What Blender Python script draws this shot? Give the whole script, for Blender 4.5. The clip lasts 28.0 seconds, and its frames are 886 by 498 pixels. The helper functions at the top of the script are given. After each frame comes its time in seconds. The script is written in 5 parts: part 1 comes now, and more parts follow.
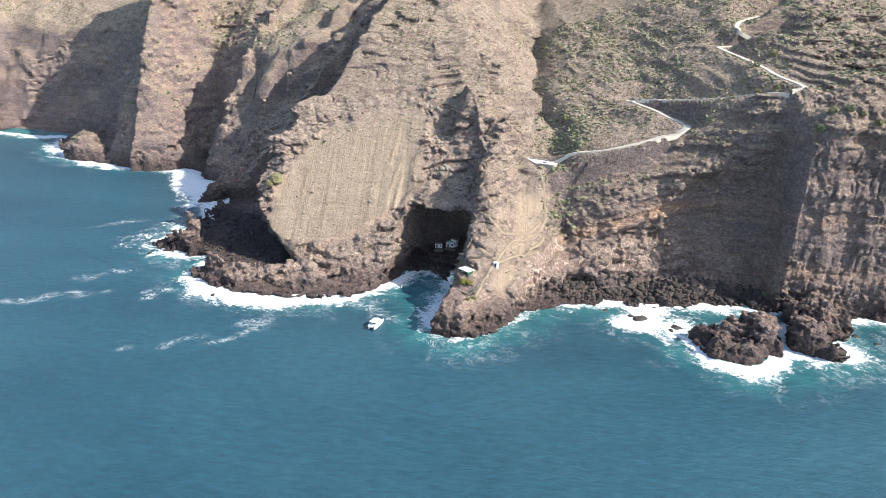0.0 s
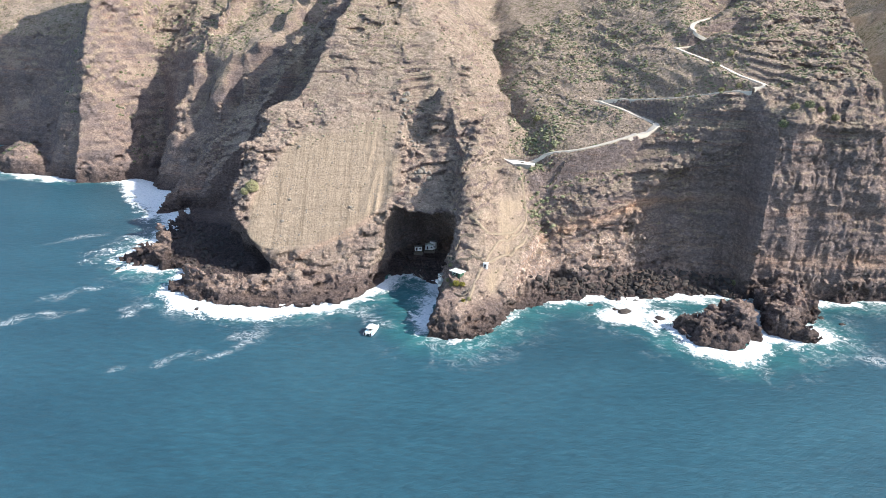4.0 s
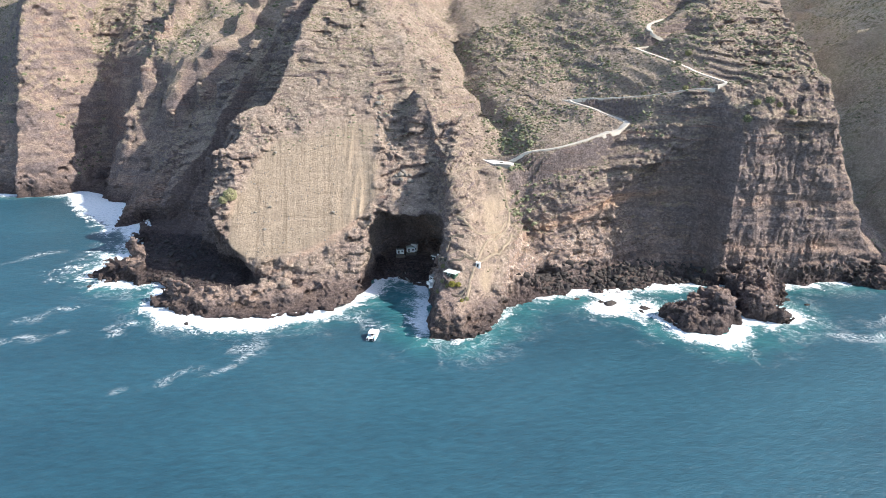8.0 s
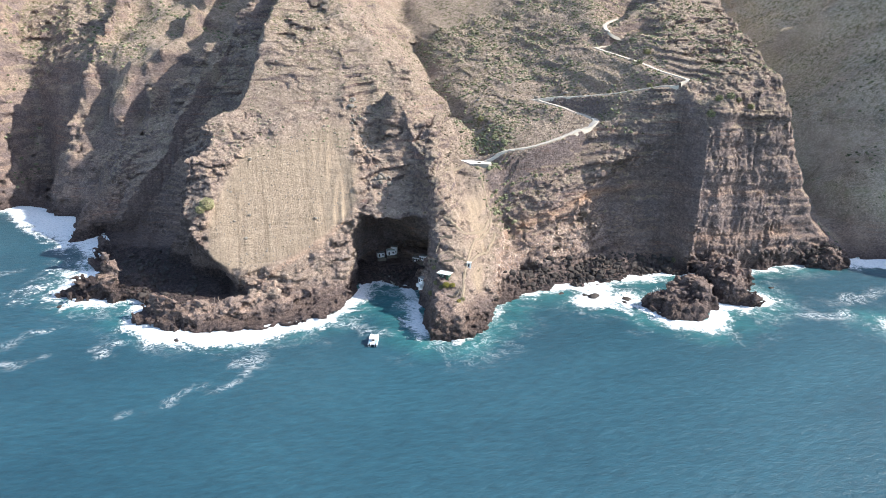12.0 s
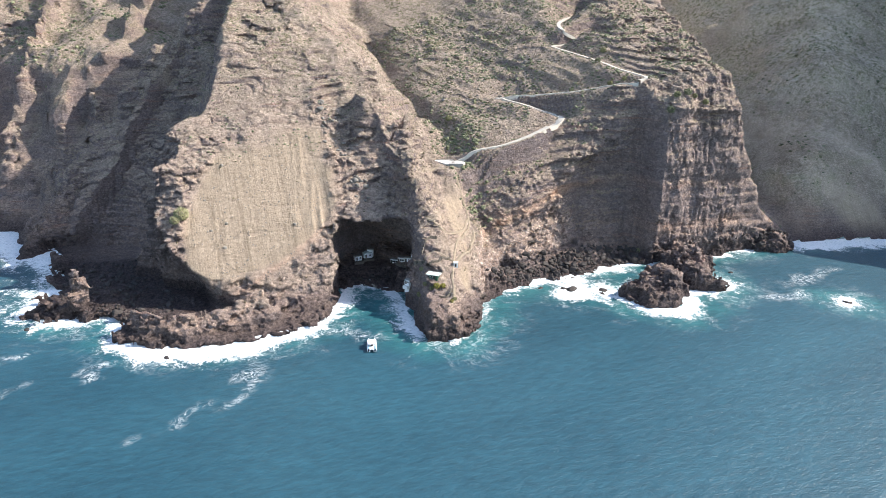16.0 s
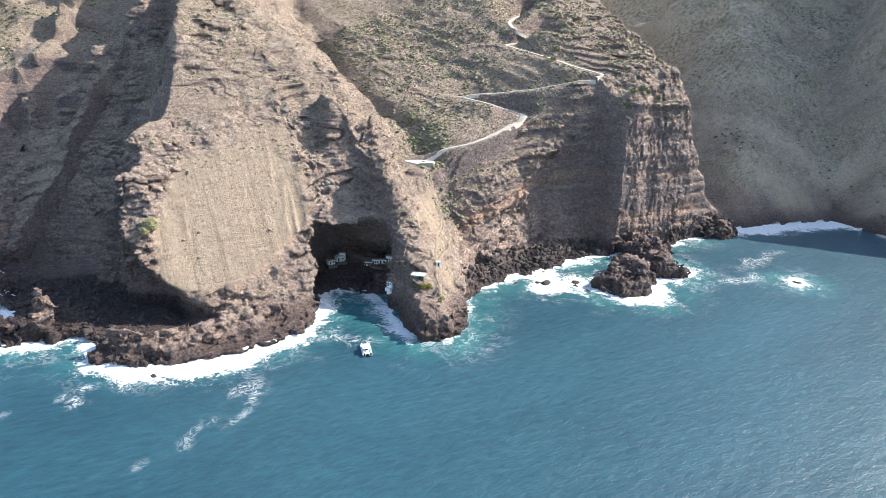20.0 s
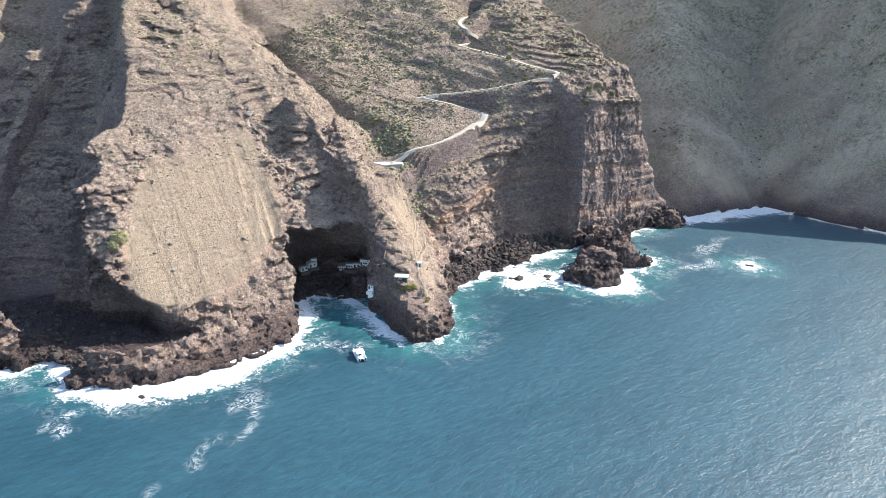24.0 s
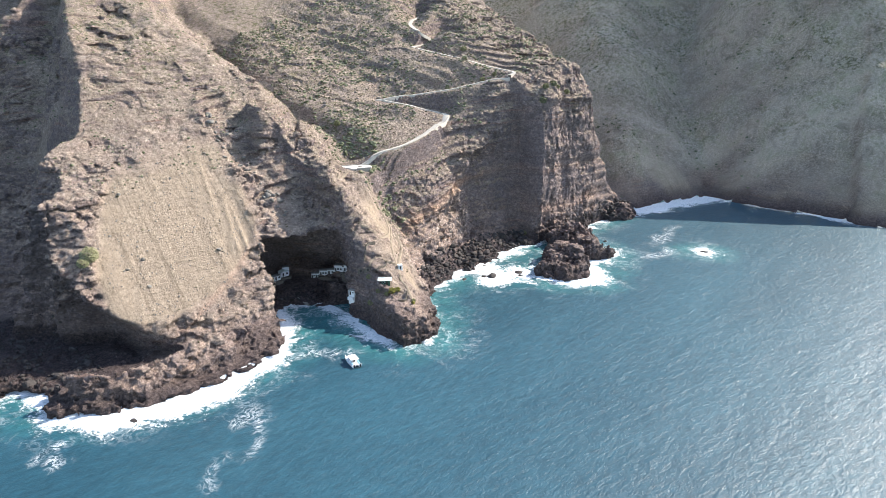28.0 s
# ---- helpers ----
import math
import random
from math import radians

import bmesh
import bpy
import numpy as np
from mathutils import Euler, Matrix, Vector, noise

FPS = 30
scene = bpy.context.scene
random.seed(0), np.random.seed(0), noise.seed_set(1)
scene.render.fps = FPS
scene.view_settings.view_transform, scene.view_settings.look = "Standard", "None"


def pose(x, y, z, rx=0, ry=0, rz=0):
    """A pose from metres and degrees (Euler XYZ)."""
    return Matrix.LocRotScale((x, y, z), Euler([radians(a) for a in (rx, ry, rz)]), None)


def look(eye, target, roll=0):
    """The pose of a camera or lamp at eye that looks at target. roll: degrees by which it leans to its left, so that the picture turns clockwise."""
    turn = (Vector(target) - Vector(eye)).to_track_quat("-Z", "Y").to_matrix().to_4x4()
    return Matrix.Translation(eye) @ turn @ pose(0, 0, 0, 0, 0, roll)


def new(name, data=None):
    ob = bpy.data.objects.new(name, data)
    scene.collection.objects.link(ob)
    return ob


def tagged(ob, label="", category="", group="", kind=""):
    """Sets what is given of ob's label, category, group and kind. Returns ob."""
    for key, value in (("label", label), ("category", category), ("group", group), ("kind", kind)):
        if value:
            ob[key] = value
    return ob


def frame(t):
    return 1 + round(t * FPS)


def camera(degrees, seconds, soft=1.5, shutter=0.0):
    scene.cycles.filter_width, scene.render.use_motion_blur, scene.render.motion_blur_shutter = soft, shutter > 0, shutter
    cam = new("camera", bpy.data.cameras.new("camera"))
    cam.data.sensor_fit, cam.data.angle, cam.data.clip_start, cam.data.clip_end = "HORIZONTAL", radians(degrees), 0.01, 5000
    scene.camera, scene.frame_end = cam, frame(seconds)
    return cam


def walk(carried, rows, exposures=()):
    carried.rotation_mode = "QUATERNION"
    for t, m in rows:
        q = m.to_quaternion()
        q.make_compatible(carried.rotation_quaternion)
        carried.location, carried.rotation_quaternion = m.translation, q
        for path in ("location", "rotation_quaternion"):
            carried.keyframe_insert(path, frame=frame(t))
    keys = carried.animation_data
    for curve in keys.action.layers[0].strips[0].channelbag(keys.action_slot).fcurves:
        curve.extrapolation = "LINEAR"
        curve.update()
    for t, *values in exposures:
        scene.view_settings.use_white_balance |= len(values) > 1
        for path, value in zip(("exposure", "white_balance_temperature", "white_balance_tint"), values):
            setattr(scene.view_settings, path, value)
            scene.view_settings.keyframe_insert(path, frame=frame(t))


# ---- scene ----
cam = camera(66.8, 28.0, soft=0.85)
PATH = [
    (0, (49.316, -285.576, 142.487), (49.21, -283.689, 141.833), 3.2),
    (1, (42.212, -285.9, 142.212), (42.151, -284.01, 141.561), 3.0),
    (3, (26.983, -286.72, 142.277), (27.03, -284.827, 141.633), 3.0),
    (5.5, (5.74, -286.877, 141.034), (5.925, -284.989, 140.4), 2.8),
    (8, (-16.254, -285.18, 140.945), (-15.929, -283.308, 140.319), 2.6),
    (11, (-41.903, -280.185, 140.365), (-41.412, -278.347, 139.747), 2.3),
    (17, (-91.673, -263.395, 142.345), (-90.847, -261.683, 141.724), 1.9),
    (20, (-114.413, -250.935, 141.639), (-113.422, -249.311, 141.022), 1.8),
    (25, (-146.197, -228.288, 138.903), (-144.965, -226.831, 138.302), 1.0),
    (28, (-162.42, -214.15, 138.184), (-161.064, -212.805, 137.59), 0.3),
]
walk(cam, [(t, look(eye, aim, roll)) for t, eye, aim, roll in PATH], [(0, 0.87), (12, 0.93), (28, 1.0)])

# ---- light ----
SUN_TO = Vector((0.755, -0.225, 0.615)).normalized()
world = bpy.data.worlds.new("world")
scene.world = world
world.use_nodes = True
wn, wl = world.node_tree.nodes, world.node_tree.links
sky = wn.new("ShaderNodeTexSky")
sky.sky_type = "NISHITA"
sky.sun_disc = False
sky.sun_elevation = math.asin(SUN_TO.z)
sky.sun_rotation = math.atan2(SUN_TO.x, SUN_TO.y)
wl.new(sky.outputs[0], wn["Background"].inputs[0])
wn["Background"].inputs[1].default_value = 0.165
sun = new("sun", bpy.data.lights.new("sun", "SUN"))
sun.data.energy, sun.data.angle, sun.data.color = 4.4, radians(0.55), (1.0, 0.95, 0.87)
sun.matrix_world = look((0, 0, 0), -SUN_TO)


# ---- materials ----
class Mat:
    """A short way to write node materials."""

    def __init__(self, name, rough=0.9, spec=0.3):
        self.m = bpy.data.materials.new(name)
        self.m.use_nodes = True
        self.t = self.m.node_tree
        self.b = self.t.nodes["Principled BSDF"]
        self.b.inputs["Roughness"].default_value = rough
        self.b.inputs["Specular IOR Level"].default_value = spec
        self.co = self.node("ShaderNodeTexCoord").outputs["Object"]

    def node(self, kind, **kw):
        n = self.t.nodes.new(kind)
        for k, v in kw.items():
            n.inputs[k].default_value = v
        return n

    def link(self, a, b):
        self.t.links.new(a, b)

    def scaled(self, v, turn=(0, 0, 0)):
        n = self.node("ShaderNodeMapping")
        n.inputs["Scale"].default_value = v
        n.inputs["Rotation"].default_value = [radians(a) for a in turn]
        self.link(self.co, n.inputs[0])
        return n.outputs[0]

    def noise(self, scale, detail=6, rough=0.6, vec=None, warp=0.0):
        n = self.node("ShaderNodeTexNoise", Scale=scale, Detail=detail, Roughness=rough, Distortion=warp)
        self.link(vec or self.co, n.inputs["Vector"])
        return n.outputs["Fac"]

    def voro(self, scale, vec=None, feature="F1"):
        n = self.node("ShaderNodeTexVoronoi", Scale=scale)
        n.feature = feature
        self.link(vec or self.co, n.inputs["Vector"])
        return n

    def ramp(self, fac, *stops):
        n = self.node("ShaderNodeValToRGB")
        e = n.color_ramp.elements
        while len(e) < len(stops):
            e.new(0.5)
        for el, (p, c) in zip(e, stops):
            el.position = p
            el.color = (*c, 1) if isinstance(c, tuple) else (c, c, c, 1)
        self.link(fac, n.inputs[0])
        return n.outputs[0]

    def mix(self, fac, a, b, blend="MIX"):
        n = self.node("ShaderNodeMix")
        n.data_type, n.blend_type = "RGBA", blend
        for s, v in ((n.inputs[0], fac), (n.inputs[6], a), (n.inputs[7], b)):
            if isinstance(v, (int, float)):
                s.default_value = v
            elif isinstance(v, tuple):
                s.default_value = (*v, 1)
            else:
                self.link(v, s)
        return n.outputs[2]

    def math(self, op, a, b=0.0, clamp=False):
        n = self.node("ShaderNodeMath")
        n.operation, n.use_clamp = op, clamp
        for s, v in ((n.inputs[0], a), (n.inputs[1], b)):
            if isinstance(v, (int, float)):
                s.default_value = v
            else:
                self.link(v, s)
        return n.outputs[0]

    def attr(self, name):
        n = self.node("ShaderNodeAttribute")
        n.attribute_name = name
        return n.outputs["Fac"]

    def bump(self, height, strength, distance):
        n = self.node("ShaderNodeBump", Strength=strength, Distance=distance)
        self.link(height, n.inputs["Height"])
        if self.b.inputs["Normal"].links:
            self.link(self.b.inputs["Normal"].links[0].from_socket, n.inputs["Normal"])
        self.link(n.outputs[0], self.b.inputs["Normal"])

    def color(self, c):
        if isinstance(c, tuple):
            self.b.inputs["Base Color"].default_value = (*c, 1)
        else:
            self.link(c, self.b.inputs["Base Color"])
        return self


def plain(name, c, rough=0.7, vary=0.15, scale=2.0, metal=0.0, spec=0.3):
    """A simple surface with mottling at two scales and a fine bump."""
    m = Mat(name, rough, spec)
    n1, n2 = m.noise(scale, 4), m.noise(scale * 9, 3)
    n = m.math("ADD", m.math("MULTIPLY", n1, 0.6), m.math("MULTIPLY", n2, 0.4))
    dark = tuple(v * (1 - vary) for v in c)
    light = tuple(min(v * (1 + vary), 1) for v in c)
    m.color(m.ramp(n, (0.3, dark), (0.7, light)))
    m.b.inputs["Metallic"].default_value = metal
    m.bump(n2, 0.25, 0.02)
    return m.m


def rock_material():
    m = Mat("volcanic_rock", 0.92, 0.2)
    lay = m.scaled((0.012, 0.012, 0.30), (4, -5, 0))
    strata = m.noise(1.0, 5, 0.65, lay, 0.6)
    big = m.noise(0.035, 5, 0.6)
    mid = m.noise(0.22, 6, 0.65)
    fine = m.noise(1.3, 5, 0.7)
    base = m.ramp(strata, (0.28, (0.075, 0.062, 0.055)), (0.40, (0.155, 0.122, 0.098)), (0.50, (0.235, 0.185, 0.138)), (0.56, (0.175, 0.145, 0.12)), (0.68, (0.10, 0.084, 0.076)))
    warm = m.ramp(big, (0.35, (0.13, 0.108, 0.09)), (0.5, (0.20, 0.152, 0.108)), (0.65, (0.27, 0.20, 0.132)))
    c = m.mix(0.5, base, warm)
    steep = m.attr("steep")
    grey = m.ramp(mid, (0.3, (0.075, 0.068, 0.066)), (0.7, (0.19, 0.165, 0.148)))
    c = m.mix(m.math("MULTIPLY", steep, 0.6), c, grey)
    rust = m.ramp(m.noise(1.0, 4, 0.6, m.scaled((0.02, 0.02, 0.42), (3, -6, 0)), 0.8), (0.57, 0.0), (0.63, 1.0))
    rust = m.math("MULTIPLY", rust, m.ramp(m.noise(0.03, 3), (0.45, 0.0), (0.6, 0.4)))
    c = m.mix(rust, c, m.ramp(mid, (0.3, (0.17, 0.088, 0.055)), (0.7, (0.31, 0.185, 0.115))))
    lichen = m.math("MULTIPLY", m.attr("moss"), m.ramp(m.noise(0.09, 7, 0.75), (0.47, 0.0), (0.60, 0.5)))
    c = m.mix(lichen, c, m.ramp(fine, (0.3, (0.165, 0.150, 0.082)), (0.7, (0.30, 0.268, 0.155))))
    # scree slope: smooth pale brown gravel
    scree = m.ramp(m.math("ADD", m.math("MULTIPLY", mid, 0.5), m.math("MULTIPLY", fine, 0.5)), (0.3, (0.158, 0.130, 0.085)), (0.7, (0.240, 0.199, 0.131)))
    streaks = m.noise(1.0, 5, 0.7, m.scaled((0.55, 0.018, 0.018)), 0.3)
    scree = m.mix(0.8, scree, m.ramp(streaks, (0.3, 0.58), (0.5, 1.0), (0.7, 1.22)), "MULTIPLY")
    c = m.mix(m.attr("scree"), c, scree)
    # soil on the gentle slopes
    soil = m.ramp(m.noise(0.12, 6, 0.7), (0.3, (0.165, 0.137, 0.100)), (0.5, (0.275, 0.226, 0.162)), (0.7, (0.235, 0.205, 0.142)))
    c = m.mix(m.attr("soil"), c, soil)
    # pale dry grass and gravel tone that paints haze onto the far mountainside
    haze_tint = m.ramp(m.noise(0.05, 7, 0.72, None, 0.8), (0.34, (0.19, 0.17, 0.115)), (0.5, (0.33, 0.295, 0.205)), (0.66, (0.25, 0.245, 0.145)))
    c = m.mix(m.attr("haze_tint"), c, haze_tint)
    # ochre and pale tuff bands
    ochre = m.ramp(m.noise(0.5, 5, 0.7, m.scaled((0.25, 0.25, 1.6))), (0.3, (0.19, 0.118, 0.075)), (0.5, (0.31, 0.205, 0.128)), (0.7, (0.41, 0.31, 0.21)))
    c = m.mix(m.attr("ochre"), c, ochre)
    tuff = m.ramp(m.noise(0.11, 7, 0.72, m.scaled((1, 1, 1.3), (20, 25, 0)), 2.6), (0.34, (0.13, 0.10, 0.082)), (0.43, (0.28, 0.20, 0.13)), (0.50, (0.18, 0.152, 0.128)), (0.56, (0.40, 0.32, 0.225)), (0.66, (0.48, 0.40, 0.30)))
    c = m.mix(m.attr("tuff"), c, tuff)
    # low green growth
    gmask = m.math("MULTIPLY", m.attr("green"), m.ramp(m.noise(0.30, 7, 0.8), (0.48, 0.0), (0.58, 1.0)))
    c = m.mix(gmask, c, m.ramp(fine, (0.3, (0.055, 0.062, 0.025)), (0.7, (0.14, 0.135, 0.06))))
    # black wave-washed lava; the same tone paints shade in the cave and western hollow
    lava_and_shade = m.ramp(m.noise(0.7, 6, 0.7), (0.3, (0.022, 0.019, 0.018)), (0.7, (0.095, 0.075, 0.062)))
    c = m.mix(m.attr("lava_and_shade"), c, lava_and_shade)
    grit = m.noise(0.75, 7, 0.8)
    speck = m.ramp(grit, (0.30, 0.40), (0.44, 0.85), (0.56, 1.05), (0.72, 1.45))
    c = m.mix(m.math("SUBTRACT", 0.85, m.math("MULTIPLY", m.attr("scree"), 0.4)), c, speck, "MULTIPLY")
    cell = m.voro(0.8, m.scaled((1, 1, 1.6)))
    sep = m.node("ShaderNodeSeparateColor")
    m.link(cell.outputs["Color"], sep.inputs[0])
    bare = m.math("SUBTRACT", 1.0, m.math("MULTIPLY", m.attr("scree"), 0.75))
    c = m.mix(m.math("MULTIPLY", bare, 0.55), c, m.ramp(sep.outputs[0], (0.0, 0.62), (0.5, 1.0), (1.0, 1.42)), "MULTIPLY")
    small = m.voro(1.9)
    sep2 = m.node("ShaderNodeSeparateColor")
    m.link(small.outputs["Color"], sep2.inputs[0])
    stony = m.ramp(m.noise(0.06, 5, 0.7), (0.38, 0.10), (0.62, 0.55))
    c = m.mix(stony, c, m.ramp(sep2.outputs[1], (0.0, 0.62), (0.35, 0.95), (0.8, 1.1), (1.0, 1.5)), "MULTIPLY")
    c = m.mix(1.0, c, (1.70, 1.60, 1.78), "MULTIPLY")
    m.color(c)
    ridged = m.voro(0.55, m.scaled((1, 1, 1.5)), "F1").outputs["Distance"]
    m.bump(m.math("MULTIPLY", ridged, m.math("SUBTRACT", 1.0, m.attr("scree"))), 0.6, 0.8)
    m.bump(m.math("MULTIPLY", m.noise(0.5, 8, 0.75), bare), 1.0, 2.8)
    m.bump(fine, 0.95, 0.75)
    return m.m


ROCK = rock_material()


def water_material():
    m = Mat("sea_water", 0.16, 0.5)
    shore = m.attr("shore")
    big = m.noise(0.006, 4, 0.6, m.scaled((1, 2.2, 1), (0, 0, 25)))
    deep = m.ramp(big, (0.3, (0.012, 0.054, 0.078)), (0.7, (0.023, 0.085, 0.115)))
    shallow = m.ramp(m.noise(0.06, 4), (0.3, (0.014, 0.115, 0.120)), (0.7, (0.055, 0.27, 0.25)))
    wob = m.math("MULTIPLY", m.math("SUBTRACT", m.noise(0.045, 5, 0.6), 0.5), 26.0)
    near = m.math("SUBTRACT", 1.0, m.math("DIVIDE", m.math("ADD", shore, wob), 26.0), True)
    c = m.mix(m.math("MULTIPLY", near, 0.68), deep, shallow)
    ripple = m.noise(0.16, 6, 0.7, m.scaled((1, 2.6, 1), (0, 0, 32)))
    c = m.mix(0.8, c, m.ramp(ripple, (0.32, 0.66), (0.5, 1.0), (0.68, 1.32)), "MULTIPLY")
    # foam: wide white near the rocks, breaking into lace farther out
    wob2 = m.math("MULTIPLY", m.math("SUBTRACT", m.noise(0.055, 4, 0.6, None, 0.8), 0.5), 34.0)
    wob3 = m.math("MULTIPLY", m.math("SUBTRACT", m.noise(0.28, 7, 0.72, None, 1.0), 0.5), 20.0)
    wob2 = m.math("ADD", wob2, wob3)
    edge = m.math("SUBTRACT", m.attr("surf"), m.math("ADD", shore, wob2))
    froth = m.noise(0.34, 8, 0.74, None, 1.6)
    solid = m.math("ADD", m.math("MULTIPLY", edge, 0.075), m.math("MULTIPLY", m.math("SUBTRACT", froth, 0.47), 2.6))
    solid = m.math("MULTIPLY", solid, m.math("MULTIPLY", m.math("ADD", edge, 7.0), 0.35, True))
    solid = m.math("MULTIPLY", solid, 2.6, True)
    lace = m.math("ABSOLUTE", m.math("SUBTRACT", m.noise(0.13, 6, 0.62, None, 2.2), 0.5))
    lines = m.ramp(lace, (0.008, 1.0), (0.045, 0.0))
    patch = m.ramp(m.noise(0.05, 6, 0.7, None, 1.2), (0.50, 0.0), (0.62, 1.0))
    far = m.math("MULTIPLY", m.math("MULTIPLY", lines, patch), m.math("SUBTRACT", 1.0, m.math("DIVIDE", shore, 34.0), True))
    streak = m.math("MULTIPLY", m.attr("streak"), m.math("MAXIMUM", lines, m.ramp(m.noise(0.30, 8, 0.82, None, 2.2), (0.56, 0.0), (0.66, 1.0))))
    foam = m.math("MAXIMUM", m.math("MAXIMUM", solid, m.math("MULTIPLY", far, 0.7)), streak)
    foam = m.math("MULTIPLY", foam, m.ramp(m.noise(0.42, 7, 0.75, None, 0.6), (0.30, 0.45), (0.46, 1.0)), True)
    white = m.ramp(m.noise(0.8, 4), (0.3, (0.62, 0.70, 0.72)), (0.6, (0.85, 0.87, 0.87)))
    m.color(m.mix(foam, c, white))
    m.link(m.math("ADD", 0.46, m.math("MULTIPLY", foam, 0.4)), m.b.inputs["Roughness"])
    swell = m.noise(0.035, 3, 0.5, m.scaled((1, 2.4, 1), (0, 0, 28)))
    chop = m.noise(0.20, 5, 0.62, m.scaled((1, 2.0, 1), (0, 0, 35)))
    m.bump(swell, 0.35, 1.8)
    m.bump(chop, 0.6, 0.8)
    m.bump(m.noise(0.9, 4, 0.6, m.scaled((1, 1.7, 1), (0, 0, 20))), 0.6, 0.3)
    m.bump(foam, 0.5, 0.6)
    return m.m


WATER = water_material()

# ---- the shape of the coast ----
# outline of the land at sea level, from the western bay to the eastern point
COAST = [(-620, 430), (-467, 396), (-425, 390), (-395, 402), (-362, 330), (-345, 312), (-302, 292), (-267, 286), (-219, 294),
         (-185, 264), (-152, 212), (-134, 160), (-139, 130), (-141, 98), (-129, 84), (-117, 86), (-105, 80), (-98, 66), (-102, 54), (-88, 39), (-70, 34),
         (-50, 31), (-32, 33), (-14, 43), (3, 58), (12, 76), (24, 84), (34, 76), (29, 45), (27, 12), (33, 2), (42, 0),
         (57, 12), (66, 23), (79, 47), (98, 54), (129, 56), (153, 58), (190, 64), (247, 61), (298, 67), (340, 66),
         (397, 56), (445, 44), (493, 42), (534, 36), (516, -8), (464, -48), (455, -76), (498, -70), (548, -80), (720, -110), (1000, -150)]
LAND = COAST + [(1000, 800), (-620, 800)]


def coast_distance(px, py):
    """Distance to the shore line in plan, positive on land."""
    best = np.full(px.shape, 1e9, np.float32)
    inside = np.zeros(px.shape, bool)
    n = len(LAND)
    for i in range(n):
        (ax, ay), (bx, by) = LAND[i], LAND[(i + 1) % n]
        ex, ey = bx - ax, by - ay
        t = np.clip(((px - ax) * ex + (py - ay) * ey) / (ex * ex + ey * ey), 0, 1)
        if i < len(COAST) - 1:
            best = np.minimum(best, (px - ax - t * ex) ** 2 + (py - ay - t * ey) ** 2)
        if ay != by:
            hit = ((ay > py) != (by > py)) & (px < (py - ay) / (by - ay) * ex + ax)
            inside ^= hit
    d = np.sqrt(best)
    return np.where(inside, d, -d)


LX, LY, LS = -620.0, -260.0, 3.0
gx, gy = np.meshgrid(np.arange(LX, 1002, LS), np.arange(LY, 802, LS), indexing="ij")
SHORE = coast_distance(gx, gy).astype(np.float32)


def lookup(grid, x, y):
    """Bilinear sample of a plan grid."""
    u = np.clip((x - LX) / LS, 0, grid.shape[0] - 1.001)
    v = np.clip((y - LY) / LS, 0, grid.shape[1] - 1.001)
    i, j = u.astype(np.int32), v.astype(np.int32)
    a, b = (u - i).astype(np.float32), (v - j).astype(np.float32)
    return (grid[i, j] * (1 - a) + grid[i + 1, j] * a) * (1 - b) + (grid[i, j + 1] * (1 - a) + grid[i + 1, j + 1] * a) * b


# the concrete track: plan and height of its bends
TRACK = [(74, 109, 68.5), (92, 104, 71), (110, 98, 74.5), (122, 96, 77), (136, 97, 81.5), (150, 100, 86), (161, 104, 90), (160, 112, 91.5), (149, 125, 95), (134, 143, 99), (150, 132, 101.5),
         (175, 113, 106), (207, 89, 115), (215, 92, 117), (208, 112, 121), (202, 135, 126), (190, 170, 133), (206, 172, 134.5), (228, 171, 136), (213, 173, 139), (203, 176, 145), (208, 190, 149), (224, 205, 153), (240, 212, 156)]
BX, BY, BS = 55.0, 75.0, 1.5
bx, by = np.meshgrid(np.arange(BX, 262, BS), np.arange(BY, 235, BS), indexing="ij")
BENCH_D, BENCH_Z, BENCH_W = np.full(bx.shape, 1e9), np.zeros(bx.shape), np.full(bx.shape, 1e-9)
for (ax, ay, az), (cx_, cy_, cz_) in zip(TRACK, TRACK[1:]):
    ex, ey = cx_ - ax, cy_ - ay
    tt = np.clip(((bx - ax) * ex + (by - ay) * ey) / (ex * ex + ey * ey), 0, 1)
    dd = np.hypot(bx - ax - tt * ex, by - ay - tt * ey)
    wt = 1 / (dd ** 4 + 2.0)
    BENCH_Z, BENCH_W = BENCH_Z + wt * (az + tt * (cz_ - az)), BENCH_W + wt
    BENCH_D = np.minimum(BENCH_D, dd)
BENCH_Z = BENCH_Z / BENCH_W


def bench(x, y):
    """Distance to the track, and its height there."""
    i = np.clip(np.rint((x - BX) / BS), 0, BENCH_D.shape[0] - 1).astype(np.int32)
    j = np.clip(np.rint((y - BY) / BS), 0, BENCH_D.shape[1] - 1).astype(np.int32)
    inside = (x > BX) & (x < 260) & (y > BY) & (y < 233)
    return np.where(inside, BENCH_D[i, j], 99.0).astype(np.float32), BENCH_Z[i, j].astype(np.float32)


RNG = np.random.default_rng(7)
TABLE = RNG.random((64, 64, 64)).astype(np.float32) * 2 - 1


